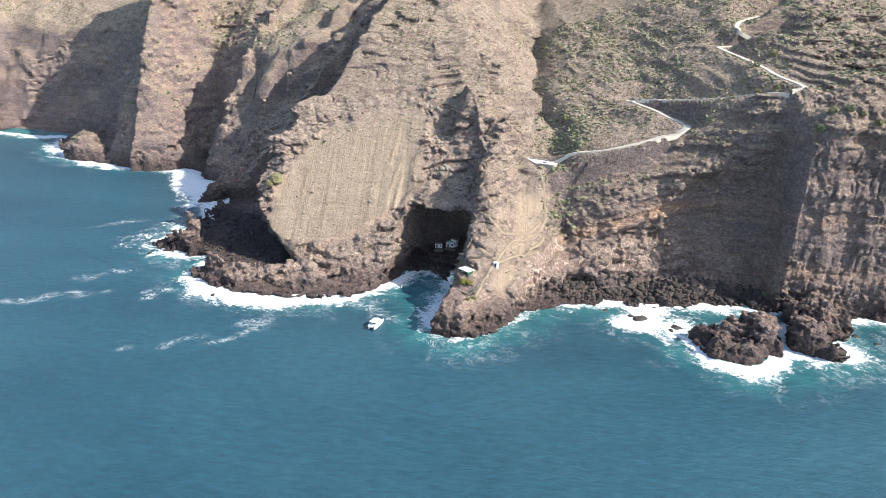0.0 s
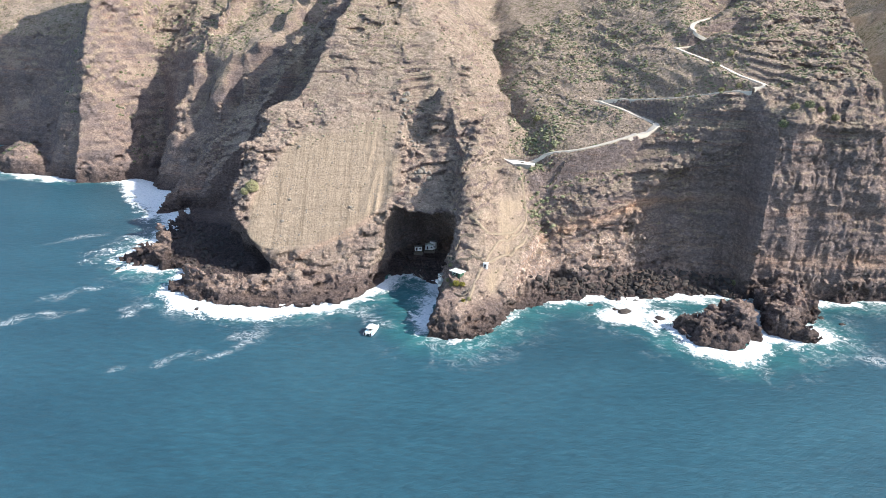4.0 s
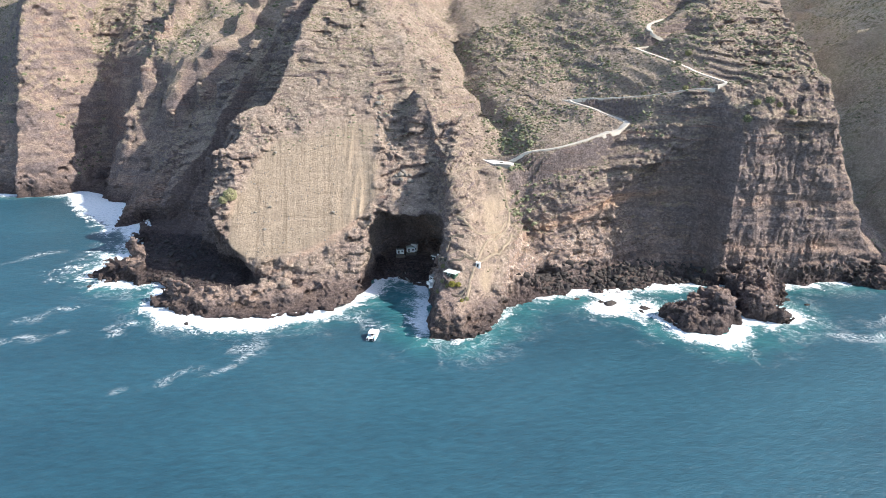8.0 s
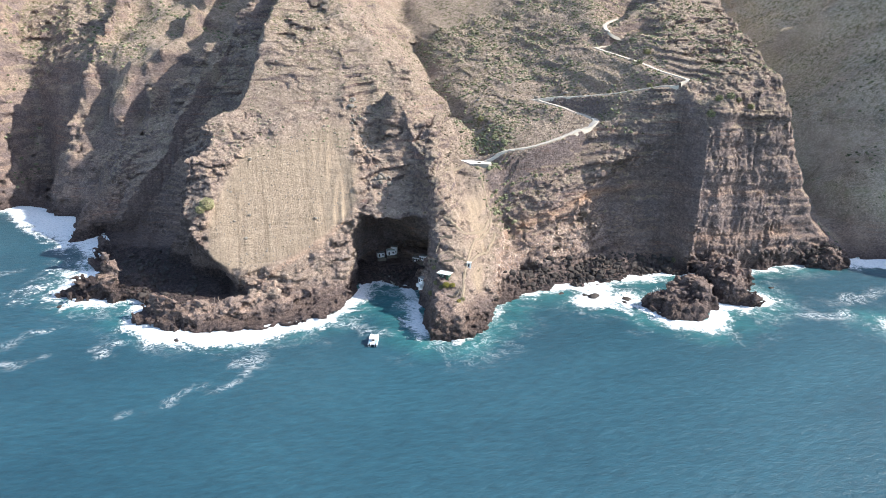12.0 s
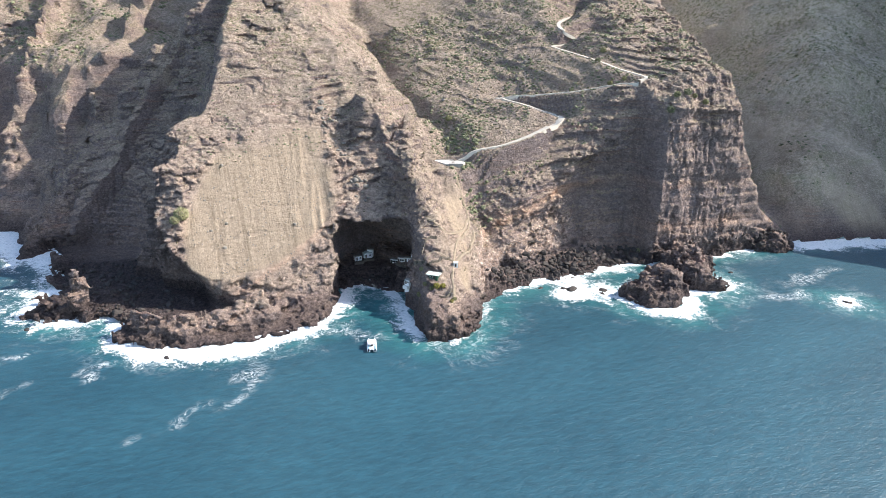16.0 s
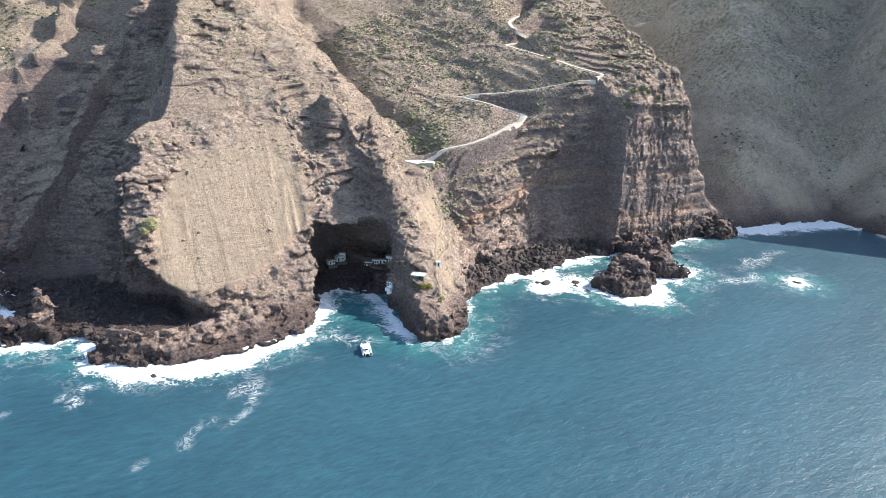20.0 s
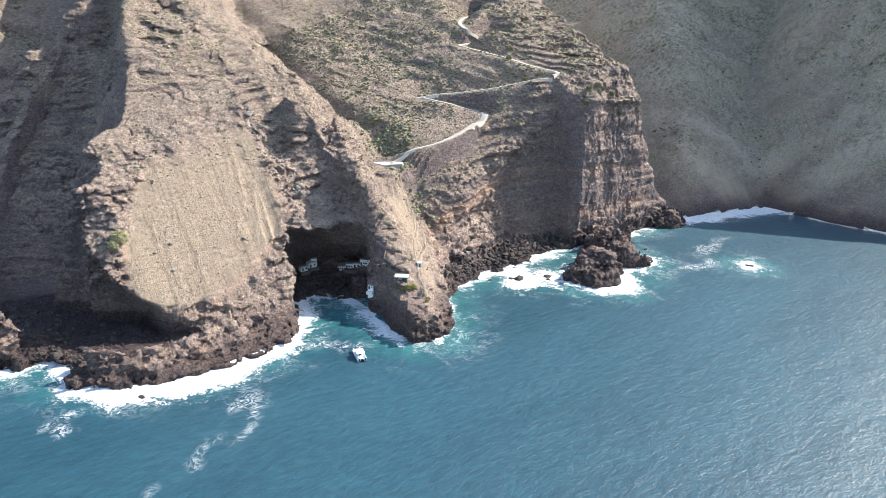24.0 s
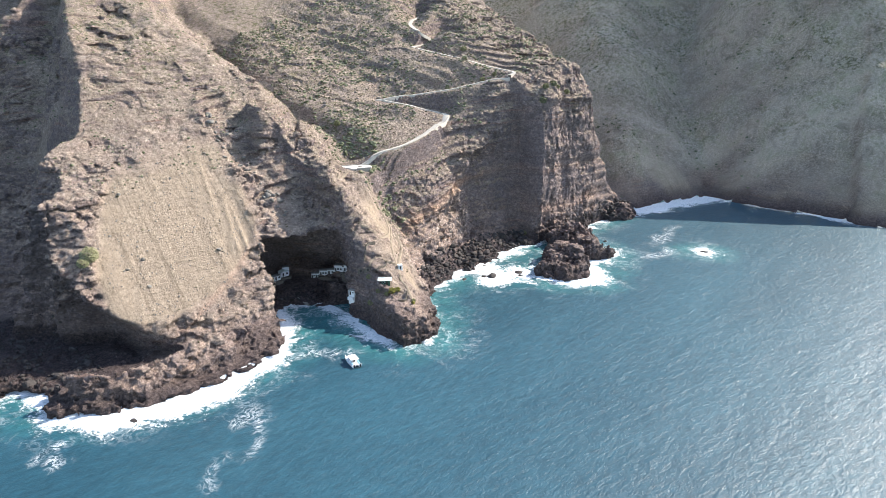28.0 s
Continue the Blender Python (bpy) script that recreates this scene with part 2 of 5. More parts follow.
def vnoise(x, y, z):
    """Smooth lattice noise from -1 to 1."""
    xi, yi, zi = np.floor(x), np.floor(y), np.floor(z)
    fx, fy, fz = ((a - b).astype(np.float32) for a, b in ((x, xi), (y, yi), (z, zi)))
    fx, fy, fz = (f * f * (3 - 2 * f) for f in (fx, fy, fz))
    xi, yi, zi = (a.astype(np.int32) & 63 for a in (xi, yi, zi))
    x1, y1, z1 = (xi + 1) & 63, (yi + 1) & 63, (zi + 1) & 63
    c0 = (TABLE[xi, yi, zi] * (1 - fx) + TABLE[x1, yi, zi] * fx) * (1 - fy) + (TABLE[xi, y1, zi] * (1 - fx) + TABLE[x1, y1, zi] * fx) * fy
    c1 = (TABLE[xi, yi, z1] * (1 - fx) + TABLE[x1, yi, z1] * fx) * (1 - fy) + (TABLE[xi, y1, z1] * (1 - fx) + TABLE[x1, y1, z1] * fx) * fy
    return c0 * (1 - fz) + c1 * fz


def lerp(v, *pairs):
    """Piecewise straight function through the pairs."""
    return np.interp(v, [p[0] for p in pairs], [p[1] for p in pairs]).astype(np.float32)


def smax(a, b, k=3.0):
    h = np.clip(0.5 + 0.5 * (a - b) / k, 0, 1)
    return b * (1 - h) + a * h + k * h * (1 - h)


def smin(a, b, k=3.0):
    return -smax(-a, -b, k)


def ridge(x, y, z, crest, west, east):
    """A roof-shaped rib: crest points (x, y, z), and the slopes (rise over run) of its two sides."""
    out = None
    for (ax, ay, az), (bx, by, bz) in zip(crest, crest[1:]):
        ex, ey = bx - ax, by - ay
        ln = math.hypot(ex, ey)
        t = ((x - ax) * ex + (y - ay) * ey) / (ln * ln)
        tc = np.clip(t, 0, 1)
        dx, dy = x - ax - tc * ex, y - ay - tc * ey
        d = np.sqrt(dx * dx + dy * dy)
        side = ex * dy - ey * dx
        s = np.where(side > 0, west, east)
        f = (az + tc * (bz - az) - s * d - z) / np.sqrt(1 + s * s)
        out = f if out is None else smax(out, f, 2.0)
    return out


def blob(x, y, z, c, r):
    q = np.sqrt(((x - c[0]) / r[0]) ** 2 + ((y - c[1]) / r[1]) ** 2 + ((z - c[2]) / r[2]) ** 2)
    return (1 - q) * min(r)


def face_height(x, y):
    """The great sloping face of the headland."""
    return 16 + 0.065 * (x + 66) + lerp(y, (-200, -268), (175, 107), (300, 180), (500, 290))


def ground_form(x, y, z):
    """Positive inside the rock, about the distance to its surface."""
    d = lookup(SHORE, x, y)
    # the headland with the scree face
    za = face_height(x, y)
    front = (za - z) * 0.707
    xl = lerp(y, (20, -80), (50, -66), (62, -54), (66, -57), (70, -63), (76, -71), (83, -76), (90, -79), (104, -89), (113, -87), (122, -71), (131, -69), (137, -74), (148, -55), (174, -41), (216, -31), (300, 0), (480, 40))
    zc = np.clip(face_height(xl, y), 5, 400)
    left = (x - (xl - np.maximum(lerp(y, (58, -0.4), (70, -0.8), (96, -0.8), (106, -0.25), (118, 0.12), (135, 0.34)) * np.clip(zc - z - 2, -20, 300), -18))) * 0.94
    xr = lerp(y, (40, 48), (100, 62), (139, 55), (200, 30), (300, 15), (480, 44))
    xr = xr + 7 * vnoise(y / 28, z / 40, y * 0) + 3 * vnoise(y / 9 + 4, z / 20, y * 0)
    right = ((xr + 1.1 * np.clip(za - z + 10, -10, 300)) - x) * 0.67
    right = np.minimum(right, (za + 0.95 * (xr - x) - z) * 0.72)
    out = smin(smin(front, left, 2.0), right, 6.0)
    out = np.minimum(out, (d + 3) * 0.9)
    # low shelf and boulder apron under its western side
    shelf = np.minimum((lerp(x, (-150, 3.0), (-100, 2.2), (-70, 2.6), (0, 3.6)) - z), (d + 2) * 0.8)
    shelf = np.where((x < 5) & (y < 240), shelf, -20)
    out = smax(out, shelf, 2.0)
    out = smax(out, ridge(x, y, z, [(-100, 62, 6), (-98, 53, 11), (-88, 46, 13), (-76, 43, 14), (-60, 46, 15), (-40, 49, 19)], 1.5, 1.3), 2.0)
    # spur behind it, running down to the arch
    spur = ridge(x, y, z, [(-161, 195, 5), (-147, 219, 28), (-131, 244, 53), (-105, 255, 87), (-74, 264, 122), (-42, 264, 155), (0, 290, 198)], 1.3, 1.7)
    out = smax(out, spur, 8.0)
    # western bay cliffs with their ribs
    dw = d - lerp(x, (-262, 20), (-242, 46), (-215, 46), (-195, 26), (-150, 16)) + 5 * vnoise(x / 24, y / 24, z / 60)
    dw = np.minimum(dw, y - lerp(x, (-560, 250), (-520, 455), (-402, 438), (-345, 414), (-300, 375), (-276, 340), (-262, 312), (-252, 250)) + 5 * vnoise(x / 20, y / 20, z / 40))
    zw = np.where(dw < 40, 2.7 * dw, 108 + 0.62 * (dw - 40))
    west = np.where((x < -60) | ((x < 45) & (y > 305)), (zw - z) * np.where(dw < 40, 0.35, 0.85), -40)
    west = np.where(y > 225, west, -40)
    for crest in ([(-262, 288, 4), (-262, 305, 55), (-264, 324, 112), (-268, 400, 200), (-275, 470, 250)],
                  [(-188, 268, 4), (-176, 288, 66), (-164, 310, 112), (-130, 430, 190)],
                  [(-150, 262, 30), (-112, 284, 110), (-90, 330, 150), (-60, 420, 200)]):
        west = smax(west, ridge(x, y, z, crest, 2.8, 2.1), 4.0)
    west = np.maximum(west, blob(x, y, z, (-322, 310, 0), (24, 15, 24)))
    west = np.maximum(west, np.where((x < -200) & (x > -380), np.minimum(4.0 + 2 * vnoise(x / 9, y / 9, z * 0) - z, d - 1), -30))
    out = smax(out, west, 4.0)
    # valley slope with the track
    zv = 77 + 0.27 * (x - 122) + 0.42 * (y - 96) + lerp(x, (145, 0), (207, 16), (260, 12), (320, -8))
    zv = np.maximum(zv, 0.0)
    td, tz = bench(x, y)
    zv = zv + (tz - zv) * np.exp(-(np.maximum(td - 1.5, 0) / 9.0) ** 2)
    level = pad(x, y)
    zv = zv + (64.6 - zv) * level
    yr = lerp(x, (70, 58), (86, 64), (95, 75), (108, 79), (122, 81), (147, 84), (173, 82), (205, 79), (213, 62), (265, 63), (300, 66))
    zr = lerp(x, (70, 8), (90, 22), (122, 46), (147, 56), (173, 73), (190, 87), (205, 97), (213, 99), (265, 102), (300, 110))
    valley = smin((zv - z) * 0.87, (zr + 1.5 * (y - yr) - z) * 0.55, 4.0)
    hollow = 7.0 * np.clip(1 - ((z - zr * 0.45) / (zr * 0.5 + 4)) ** 2, 0, 1) * np.where((x > 100) & (x < 209), 1, 0)
    hollow = hollow * lerp(x, (120, 0), (165, 1))
    batter = lerp(x, (92, 0.40), (135, 0.34), (168, 0.0))
    valley = np.minimum(valley, (y - yr - hollow + batter * np.clip(zr - z, 0, 60)) * 0.95)
    rx = lerp(y, (40, 262), (63, 264), (130, 292), (230, 326), (480, 400))
    valley = smin(valley, (rx + 0.52 * np.clip(zv - z, -20, 200) + 26 * np.clip(1 - z / 30, 0, 1) - x) * 0.88, 3.0)
    valley = np.where(x > 52, valley, -30)
    # a gully down its western edge
    gx0 = lerp(y, (60, 88), (100, 93), (140, 84), (200, 71), (280, 72), (480, 84)) + 4 * vnoise(y / 22, z / 50, y * 0)
    valley = valley - lerp(y, (100, 5), (140, 7), (200, 11), (280, 13)) * np.exp(-((x - gx0) / lerp(y, (100, 8), (200, 15))) ** 2) * np.clip((z - 6) / 15, 0, 1)
    out = smax(out, valley, 3.0)
    # promontory: a tilted slab below the track, steep over the cave
    zp = 69 - 0.69 * (x - 73) + 0.77 * (y - 108)
    zp = np.minimum(zp, lerp(y, (0, 10), (32, 21.5), (45, 30), (86, 70), (200, 180)))
    zp = zp + (tz - zp) * np.exp(-(np.maximum(td - 1.5, 0) / 6.0) ** 2)
    zp = zp + (64.6 - zp) * level
    xw = lerp(y, (0, 33), (10, 34), (30, 40), (60, 47), (90, 50), (110, 55), (130, 62), (160, 82), (190, 110))
    prom = smin((zp - z) * 0.70, (x - xw + 0.33 * np.clip(zp - z, 0, 60)) * 0.95, 3.0)
    prom = np.minimum(prom, (d + 2.5) * 0.85 - 0.16 * np.clip(z, 0, 20))
    xe = lerp(y, (0, 62), (25, 72), (45, 79), (60, 85), (75, 93), (84, 112), (90, 150))
    prom = smin(prom, (xe - x + 0.12 * np.clip(zp - z, 0, 40)) * 0.9, 1.5)
    prom = np.minimum(np.where(x > 20, prom, -20), (138 - y) * 0.6)
    out = smax(out, prom, 2.0)
    # dark rib between the scree gully and the promontory
    out = smax(out, ridge(x, y, z, [(34, 139, 103), (38, 129, 101), (52, 117, 87), (66, 107, 73), (77, 100, 64)], 1.0, 2.0), 2.0)
    # boulder beach in the alcove, sea stacks, outer rocks
    beach = np.where((x > 78) & (x < 330) & (y < 95), np.minimum(0.52 * d + 0.5 - z, 12.0 - z), -20)
    out = smax(out, beach, 1.5)
    for c, r in (((168, 7, 0), (9, 8, 7)), ((180, 4, 0), (8, 8, 9)), ((187, 14, 0), (9, 8, 12)), ((175, 17, 0), (10, 9, 12)), ((164, 17, 0), (7, 6, 6)), ((191, 27, 0), (9, 10, 10)),
                 ((212, 20, 0), (8, 9, 11)), ((218, 13, 0), (6, 6, 7)), ((214, 32, 0), (9, 10, 15)), ((225, 46, 0), (13, 18, 17)),
                 ((-124, 88, 6), (6.5, 7, 23)), ((-132, 88, 0), (9, 5.5, 11)), ((-142, 92, 0), (7, 4, 5)), ((-121, 83, 0), (6, 5, 7)), ((320, 60, 0), (16, 10, 12))):
        out = smax(out, blob(x, y, z, c, r), 2.0)
    # eastern mountain and its point
    spine = 0.42 - np.abs(vnoise((y * 0.82 + x * 0.58) / 52 + 3, (x * 0.82 - y * 0.58) / 210, z * 0)) * 1.6
    de = d + (16 * spine + 5 * vnoise(x / 30, y / 30, z / 60)) * np.clip(d / 50, 0, 1)
    xm = lerp(y, (40, 352), (150, 346), (300, 336), (500, 322))
    xd = x - xm + (18 * spine + 4 * vnoise(x / 26, y / 26, z / 50)) * np.clip((x - xm) / 40, 0, 1)
    rise = np.where(xd < 35, 1.25 * xd, 43.75 + 0.84 * (xd - 35))
    east = smin((np.where(de < 40, 1.4 * de - 1, 55 + 0.86 * (de - 40)) - z) * 0.68, (rise + 2 - z) * 0.70, 12.0)
    east = np.where(x > 290, east, -40)
    east = smax(east, ridge(x, y, z, [(447, -77, 7), (466, -70, 24), (488, -62, 52), (515, -52, 96), (550, -38, 160), (610, -16, 250), (720, 25, 390), (900, 110, 580)], 1.45, 1.3), 4.0)
    east = np.minimum(east, np.where(x < 335, (x - 300) * 0.8, 60))
    out = smax(out, east, 5.0)
    # the great cave
    u = ((x - 14) * 0.36 + (y - 48) * 0.933)
    v = ((x - 14) * 0.933 - (y - 48) * 0.36)
    w = lerp(u, (-30, 18), (0, 17), (15, 20), (30, 22.5), (50, 26), (72, 20), (80, 3))
    vc = lerp(u, (-30, 0), (0, 0), (15, 0), (30, 1), (50, 4), (80, 6))
    h = lerp(u + 0.78 * v, (-30, 57), (48, 53), (55, 41), (63, 30), (72, 21), (90, 18))
    h = np.minimum(h, lerp(u, (70, 40), (82, 3)))
    q = (np.abs((v - vc) / w) ** 6 + (np.maximum(z - 0.3 * h, 0) / (0.7 * h)) ** 6) ** 0.1667
    cave = (1 - q) * np.minimum(w, 0.65 * h + 3)
    fl = lerp(u, (-30, -4), (20, -4), (30, 0.5), (44, 3), (50, 8.5), (74, 10), (80, 14))
    ledge = np.clip((v - 12) / 3, 0, 1) * np.clip((u - 24) / 5, 0, 1)
    fl = np.maximum(fl, ledge * 12.6 - 4)
    cave = np.minimum(cave, z - fl)
    cave = np.where((u > -30) & (u < 82), cave, -30)
    out = smin(out, -cave, 1.5)
    # hollow under the spur and under the scree edge, low arches in the alcove
    out = smin(out, -blob(x, y, z, (-140, 196, 8), (17, 12, 17)), 1.5)
    out = smin(out, -blob(x, y, z, (104, 64, 10), (14, 8, 4.5)), 1.0)
    out = smin(out, -blob(x, y, z, (172, 80, 66), (7, 8, 5)), 1.0)
    return out


def strata(x, z):
    """Height over the arched seam that runs round the alcove."""
    return z - lerp(x, (80, 14), (88, 22), (104, 31), (123, 38.5), (148, 47), (175, 51), (200, 53), (300, 48))


def debris(x, y, z):
    """Loose gravel lying between the outcrops on the upper headland."""
    area = np.clip((x + 78) / 8, 0, 1) * np.clip((86 - x) / 8, 0, 1) * np.clip((z - 66) / 10, 0, 1)
    chute = np.exp(-((x - lerp(y, (120, 56), (150, 40), (200, 22), (260, 6))) / 11) ** 2) * np.clip((y - 118) / 12, 0, 1)
    patch = np.clip(0.1 + 1.7 * vnoise(x / 19 + 7, y / 19, z / 15) + 0.5 * vnoise(x / 7, y / 7, z / 6), 0, 1)
    return area * np.maximum(patch, chute)


def pad(x, y):
    """Weight of the levelled turning place at the end of the track."""
    q = np.sqrt(((x - 82) / 11) ** 2 + ((y - 102 + 0.3 * (x - 82)) / 5.5) ** 2)
    return np.exp(-(np.maximum(q - 1, 0) * 2.5) ** 2)


def zones(x, y, z):
    """Which kind of surface lies where: scree, lava, ochre bands."""
    on_face = np.exp(-((face_height(x, y) - z) / 7.0) ** 2)
    n, m = vnoise(x / 9, y / 9, z / 9), vnoise(x / 27 + 4, y / 27, z / 27)
    low = lerp(x, (-75, 18), (-56, 13), (-36, 16), (-24, 20), (-12, 26), (0, 33), (12, 45)) + 2.5 * n
    top = 84 + 0.10 * (x + 30) + 12 * m + 5 * n
    east_edge = lerp(z, (20, -4), (30, 4), (45, 13), (60, 15), (80, 10)) + 5 * m + 4 * n
    west_edge = lerp(z, (15, -68), (25, -75), (40, -75), (55, -67), (70, -56), (85, -46)) + 3 * n
    scree = on_face * np.clip((z - low) / 5, 0, 1) * np.clip((top - z) / 15, 0, 1) * np.clip((x - west_edge) / 5, 0, 1) * np.clip((east_edge + 2 - x) / 8, 0, 1)
    zp = np.minimum(69 - 0.69 * (x - 73) + 0.77 * (y - 108), lerp(y, (0, 10), (32, 20.5), (45, 30), (86, 70), (200, 180)))
    slab = np.exp(-((zp - z) / 5.0) ** 2) * np.clip((x - lerp(y, (10, 42), (32, 47), (60, 56), (90, 60), (110, 64)) - 4 * n) / 4, 0, 1) * np.clip((lerp(y, (20, 60), (50, 76), (90, 88), (115, 86)) - x + 4 * m) / 4, 0, 1) * np.clip((y - 22 + 6 * n) / 6, 0, 1) * np.clip((112 - y) / 6, 0, 1)
    return np.maximum(scree, slab * np.clip(0.65 + 1.1 * n + 0.6 * m, 0, 1))


def block(x, y, z, s, h):
    """Random steps on skewed, warped blocks, from -1 to 1."""
    u = (0.83 * x + 0.56 * y) / s + 0.6 * vnoise(x / (2.2 * s), y / (2.2 * s), z / (3 * s))
    v = (0.83 * y - 0.56 * x) / s + 0.6 * vnoise(x / (2.2 * s) + 31, y / (2.2 * s), z / (3 * s))
    w = z / h + 0.10 * x / h * 0.5 - 0.06 * y / h + 0.5 * vnoise(x / (3 * s), y / (3 * s), z / (3 * h) + 17)
    return TABLE[np.floor(u).astype(np.int32) & 63, np.floor(v).astype(np.int32) & 63, np.floor(w).astype(np.int32) & 63]


def terrace(zz, t, sharp):
    """Height pulled towards flat treads with steep risers, t apart."""
    q = zz / t
    k = np.floor(q)
    r = np.clip((q - k - sharp) / (1 - sharp), 0, 1)
    return t * (k + r * r * (3 - 2 * r)) - zz


def rough_form(x, y, z):
    """The form with ledges, ribs and broken rock."""
    scree = zones(x, y, z)
    d = lookup(SHORE, x, y)
    calm = 1 - 0.9 * scree
    valley = np.clip((x - 70) / 10, 0, 1) * np.clip((245 - x) / 15, 0, 1) * np.clip((y - lerp(x, (80, 84), (110, 86), (150, 90), (205, 94))) / 5, 0, 1)
    td, _ = bench(x, y)
    slab = np.clip((x - 44) / 8, 0, 1) * np.clip((92 - x) / 8, 0, 1) * np.clip((112 - y) / 8, 0, 1) * np.clip((z - 12) / 8, 0, 1)
    butt = np.clip((x - 198) / 8, 0, 1) * np.clip((92 - y) / 6, 0, 1) * np.clip((340 - x) / 8, 0, 1)
    grow = calm * (1 - 0.68 * valley) * (1 - 0.3 * slab) * (1 - 0.85 * pad(x, y)) * (1 - 0.5 * butt) * (1 - 0.9 * np.exp(-(td / 5.0) ** 2))
    far = np.where(x < -140, 1.5, np.where(x > 335, 0.8, 1.0))
    n34, n9 = vnoise(x / 34, y / 34, z / 60), vnoise(x / 9, y / 9, z / 20)
    zz = z - 0.15 * x - 0.06 * y + 8.5 * n34 + 1.6 * n9
    zq = zz + 2.6 * vnoise(x * 0 + 3.3, y * 0, zz / 9)
    part = np.clip(0.45 + 1.1 * vnoise(x / 25 + 5, y / 25, z / 10), 0.0, 0.95)
    part2 = np.clip(0.5 + 1.0 * vnoise(x / 17 + 8, y / 17, z / 9), 0.0, 1)
    step = 0.8 * part * terrace(zq, 7.5, 0.5) + 0.75 * part2 * terrace(zq + 0.8 * n9, 2.7, 0.45)
    band = np.exp(-((x - lerp(y, (0, 62), (25, 72), (45, 79), (60, 85), (75, 93))) / 3.6) ** 2) * np.clip((y - 12) / 6, 0, 1) * np.clip((80 - y) / 6, 0, 1)
    grow = grow * (1 - 0.75 * band)
    crown = np.clip((x + 85) / 8, 0, 1) * np.clip((16 - x) / 8, 0, 1) * np.clip((z - 62) / 15, 0, 1) * np.clip((205 - y) / 20, 0, 1)
    flank = np.clip((x - lerp(y, (110, 66), (139, 56), (200, 36), (300, 22))) / 7, 0, 1) * np.clip((100 - x) / 10, 0, 1) * np.clip((y - 118) / 10, 0, 1)
    grow = grow * (1 - 0.30 * crown) * (1 - 0.55 * flank) * (1 - 0.5 * debris(x, y, z))
    fields = np.clip((x - 188) / 10, 0, 1) * np.clip((305 - x) / 10, 0, 1) * np.clip((y - 84) / 8, 0, 1) * (1 - np.exp(-(td / 4.0) ** 2))
    rows = fields * np.clip(0.35 + 0.9 * vnoise(x / 40 + 2, y / 40, z / 30), 0.0, 0.7) * terrace(z + 7 * n34 + 2.0 * n9 - 0.05 * x, 5.2, 0.5)
    f = ground_form(x, y, z - rows - (1 - 0.8 * fields) * grow * (1 - 0.45 * crown) * step * np.clip((z + 1) / 6, 0.2, 1))
    f = f + grow * far * (2.4 * vnoise(x / 18, y / 18, z / 24) + 0.8 * vnoise(x / 7.5, y / 7.5, z / 8))
    f = f + grow * far * 1.3 * (0.42 - np.abs(vnoise(x / 12.3, y / 12.3, z / 15)) * 1.5)
    crag = np.clip((x + 175) / 10, 0, 1) * np.clip((80 - x) / 10, 0, 1) * np.clip((z - 30) / 20, 0, 1)
    f = f + grow * (0.4 + crag * lerp(x, (-80, 1.6), (-40, 1.0))) * 2.6 * (0.38 - np.abs(vnoise(x / 21 + 6, y / 21, z / 26)) * 1.5)
    rag = np.clip(0.75 + 0.9 * vnoise(x / 26 + 3, y / 26, z / 26), 0.2, 1.4)
    f = f + grow * far * rag * (0.95 * block(x, y, z, 6.0, 3.2) + 0.65 * block(x + 40, y, z, 2.7, 1.7))
    f = f + grow * rag * 0.6 * (0.42 - np.abs(vnoise(x / 4.3, y / 4.3, z / 4.6)) * 1.5)
    f = f + (0.25 + 0.75 * grow) * (0.4 * (0.4 - np.abs(vnoise(x / 2.1, y / 2.1, z / 1.9)) * 1.4))
    wall = butt + np.clip((x - 100) / 20, 0, 1) * np.clip((205 - x) / 8, 0, 1) * np.clip((90 - y) / 5, 0, 1) * np.clip((z - 8) / 6, 0, 1)
    zw = z + 0.04 * x + 1.5 * n34
    f = f + wall * (1.3 * vnoise(x / 90, y * 0 + 3, zw / 7.0) + 0.6 * vnoise(x / 60 + 9, y * 0, zw / 2.6))
    f = f + slab * 0.8 * (0.4 - np.abs(vnoise(x / 6 + 7, y / 6, z / 5)) * 1.6) * np.clip(0.5 + vnoise(x / 15, y / 15, z / 9) * 1.4, 0, 1)
    f = f + scree * np.clip(vnoise(x / 23 + 2, z / 40, y * 0) + 0.5, 0, 1) * (0.8 * (0.35 - np.abs(vnoise(x / 4.3 - z / 30, z / 38 + 5, y * 0)) * 1.6) + 0.6 * vnoise(x / 6.5 + z / 70, z / 75, y * 0))
    # arched beds round the alcove
    alcove = np.clip((x - 82) / 6, 0, 1) * np.clip((208 - x) / 8, 0, 1) * np.clip((98 - y) / 4, 0, 1) * np.clip((z - 8) / 5, 0, 1)
    bed = strata(x, z) + 1.2 * n9
    f = f + alcove * (1.7 * vnoise(x / 50, y * 0 + 3, bed / 3.4) + 1.0 * vnoise(x / 25 + 9, y * 0, bed / 1.5))
    # ribs and runnels down the valley slope
    runnel = valley * (1 - np.exp(-(td / 8.0) ** 2)) * np.clip((z - 20) / 20, 0, 1)
    f = f + runnel * (1.5 * vnoise((x + 0.35 * y) / 15, y / 60, z * 0) + 1.0 * (0.4 - np.abs(vnoise((x + 0.35 * y) / 8 + 5, y / 28, z * 0)) * 1.5))
    # upright columns on the buttress and alcove
    col = np.clip((x - 130) / 20, 0, 1) * np.clip((290 - x) / 20, 0, 1) * np.clip((92 - y) / 10, 0, 1)
    f = f - col * 1.5 * np.clip(1 - np.abs(vnoise(x / 3.4 + 5, y / 3.4, z / 22)) / 0.16, 0, 1) * np.clip(0.5 + 1.4 * vnoise(x / 12, y / 12, z / 9 + 2), 0, 1)
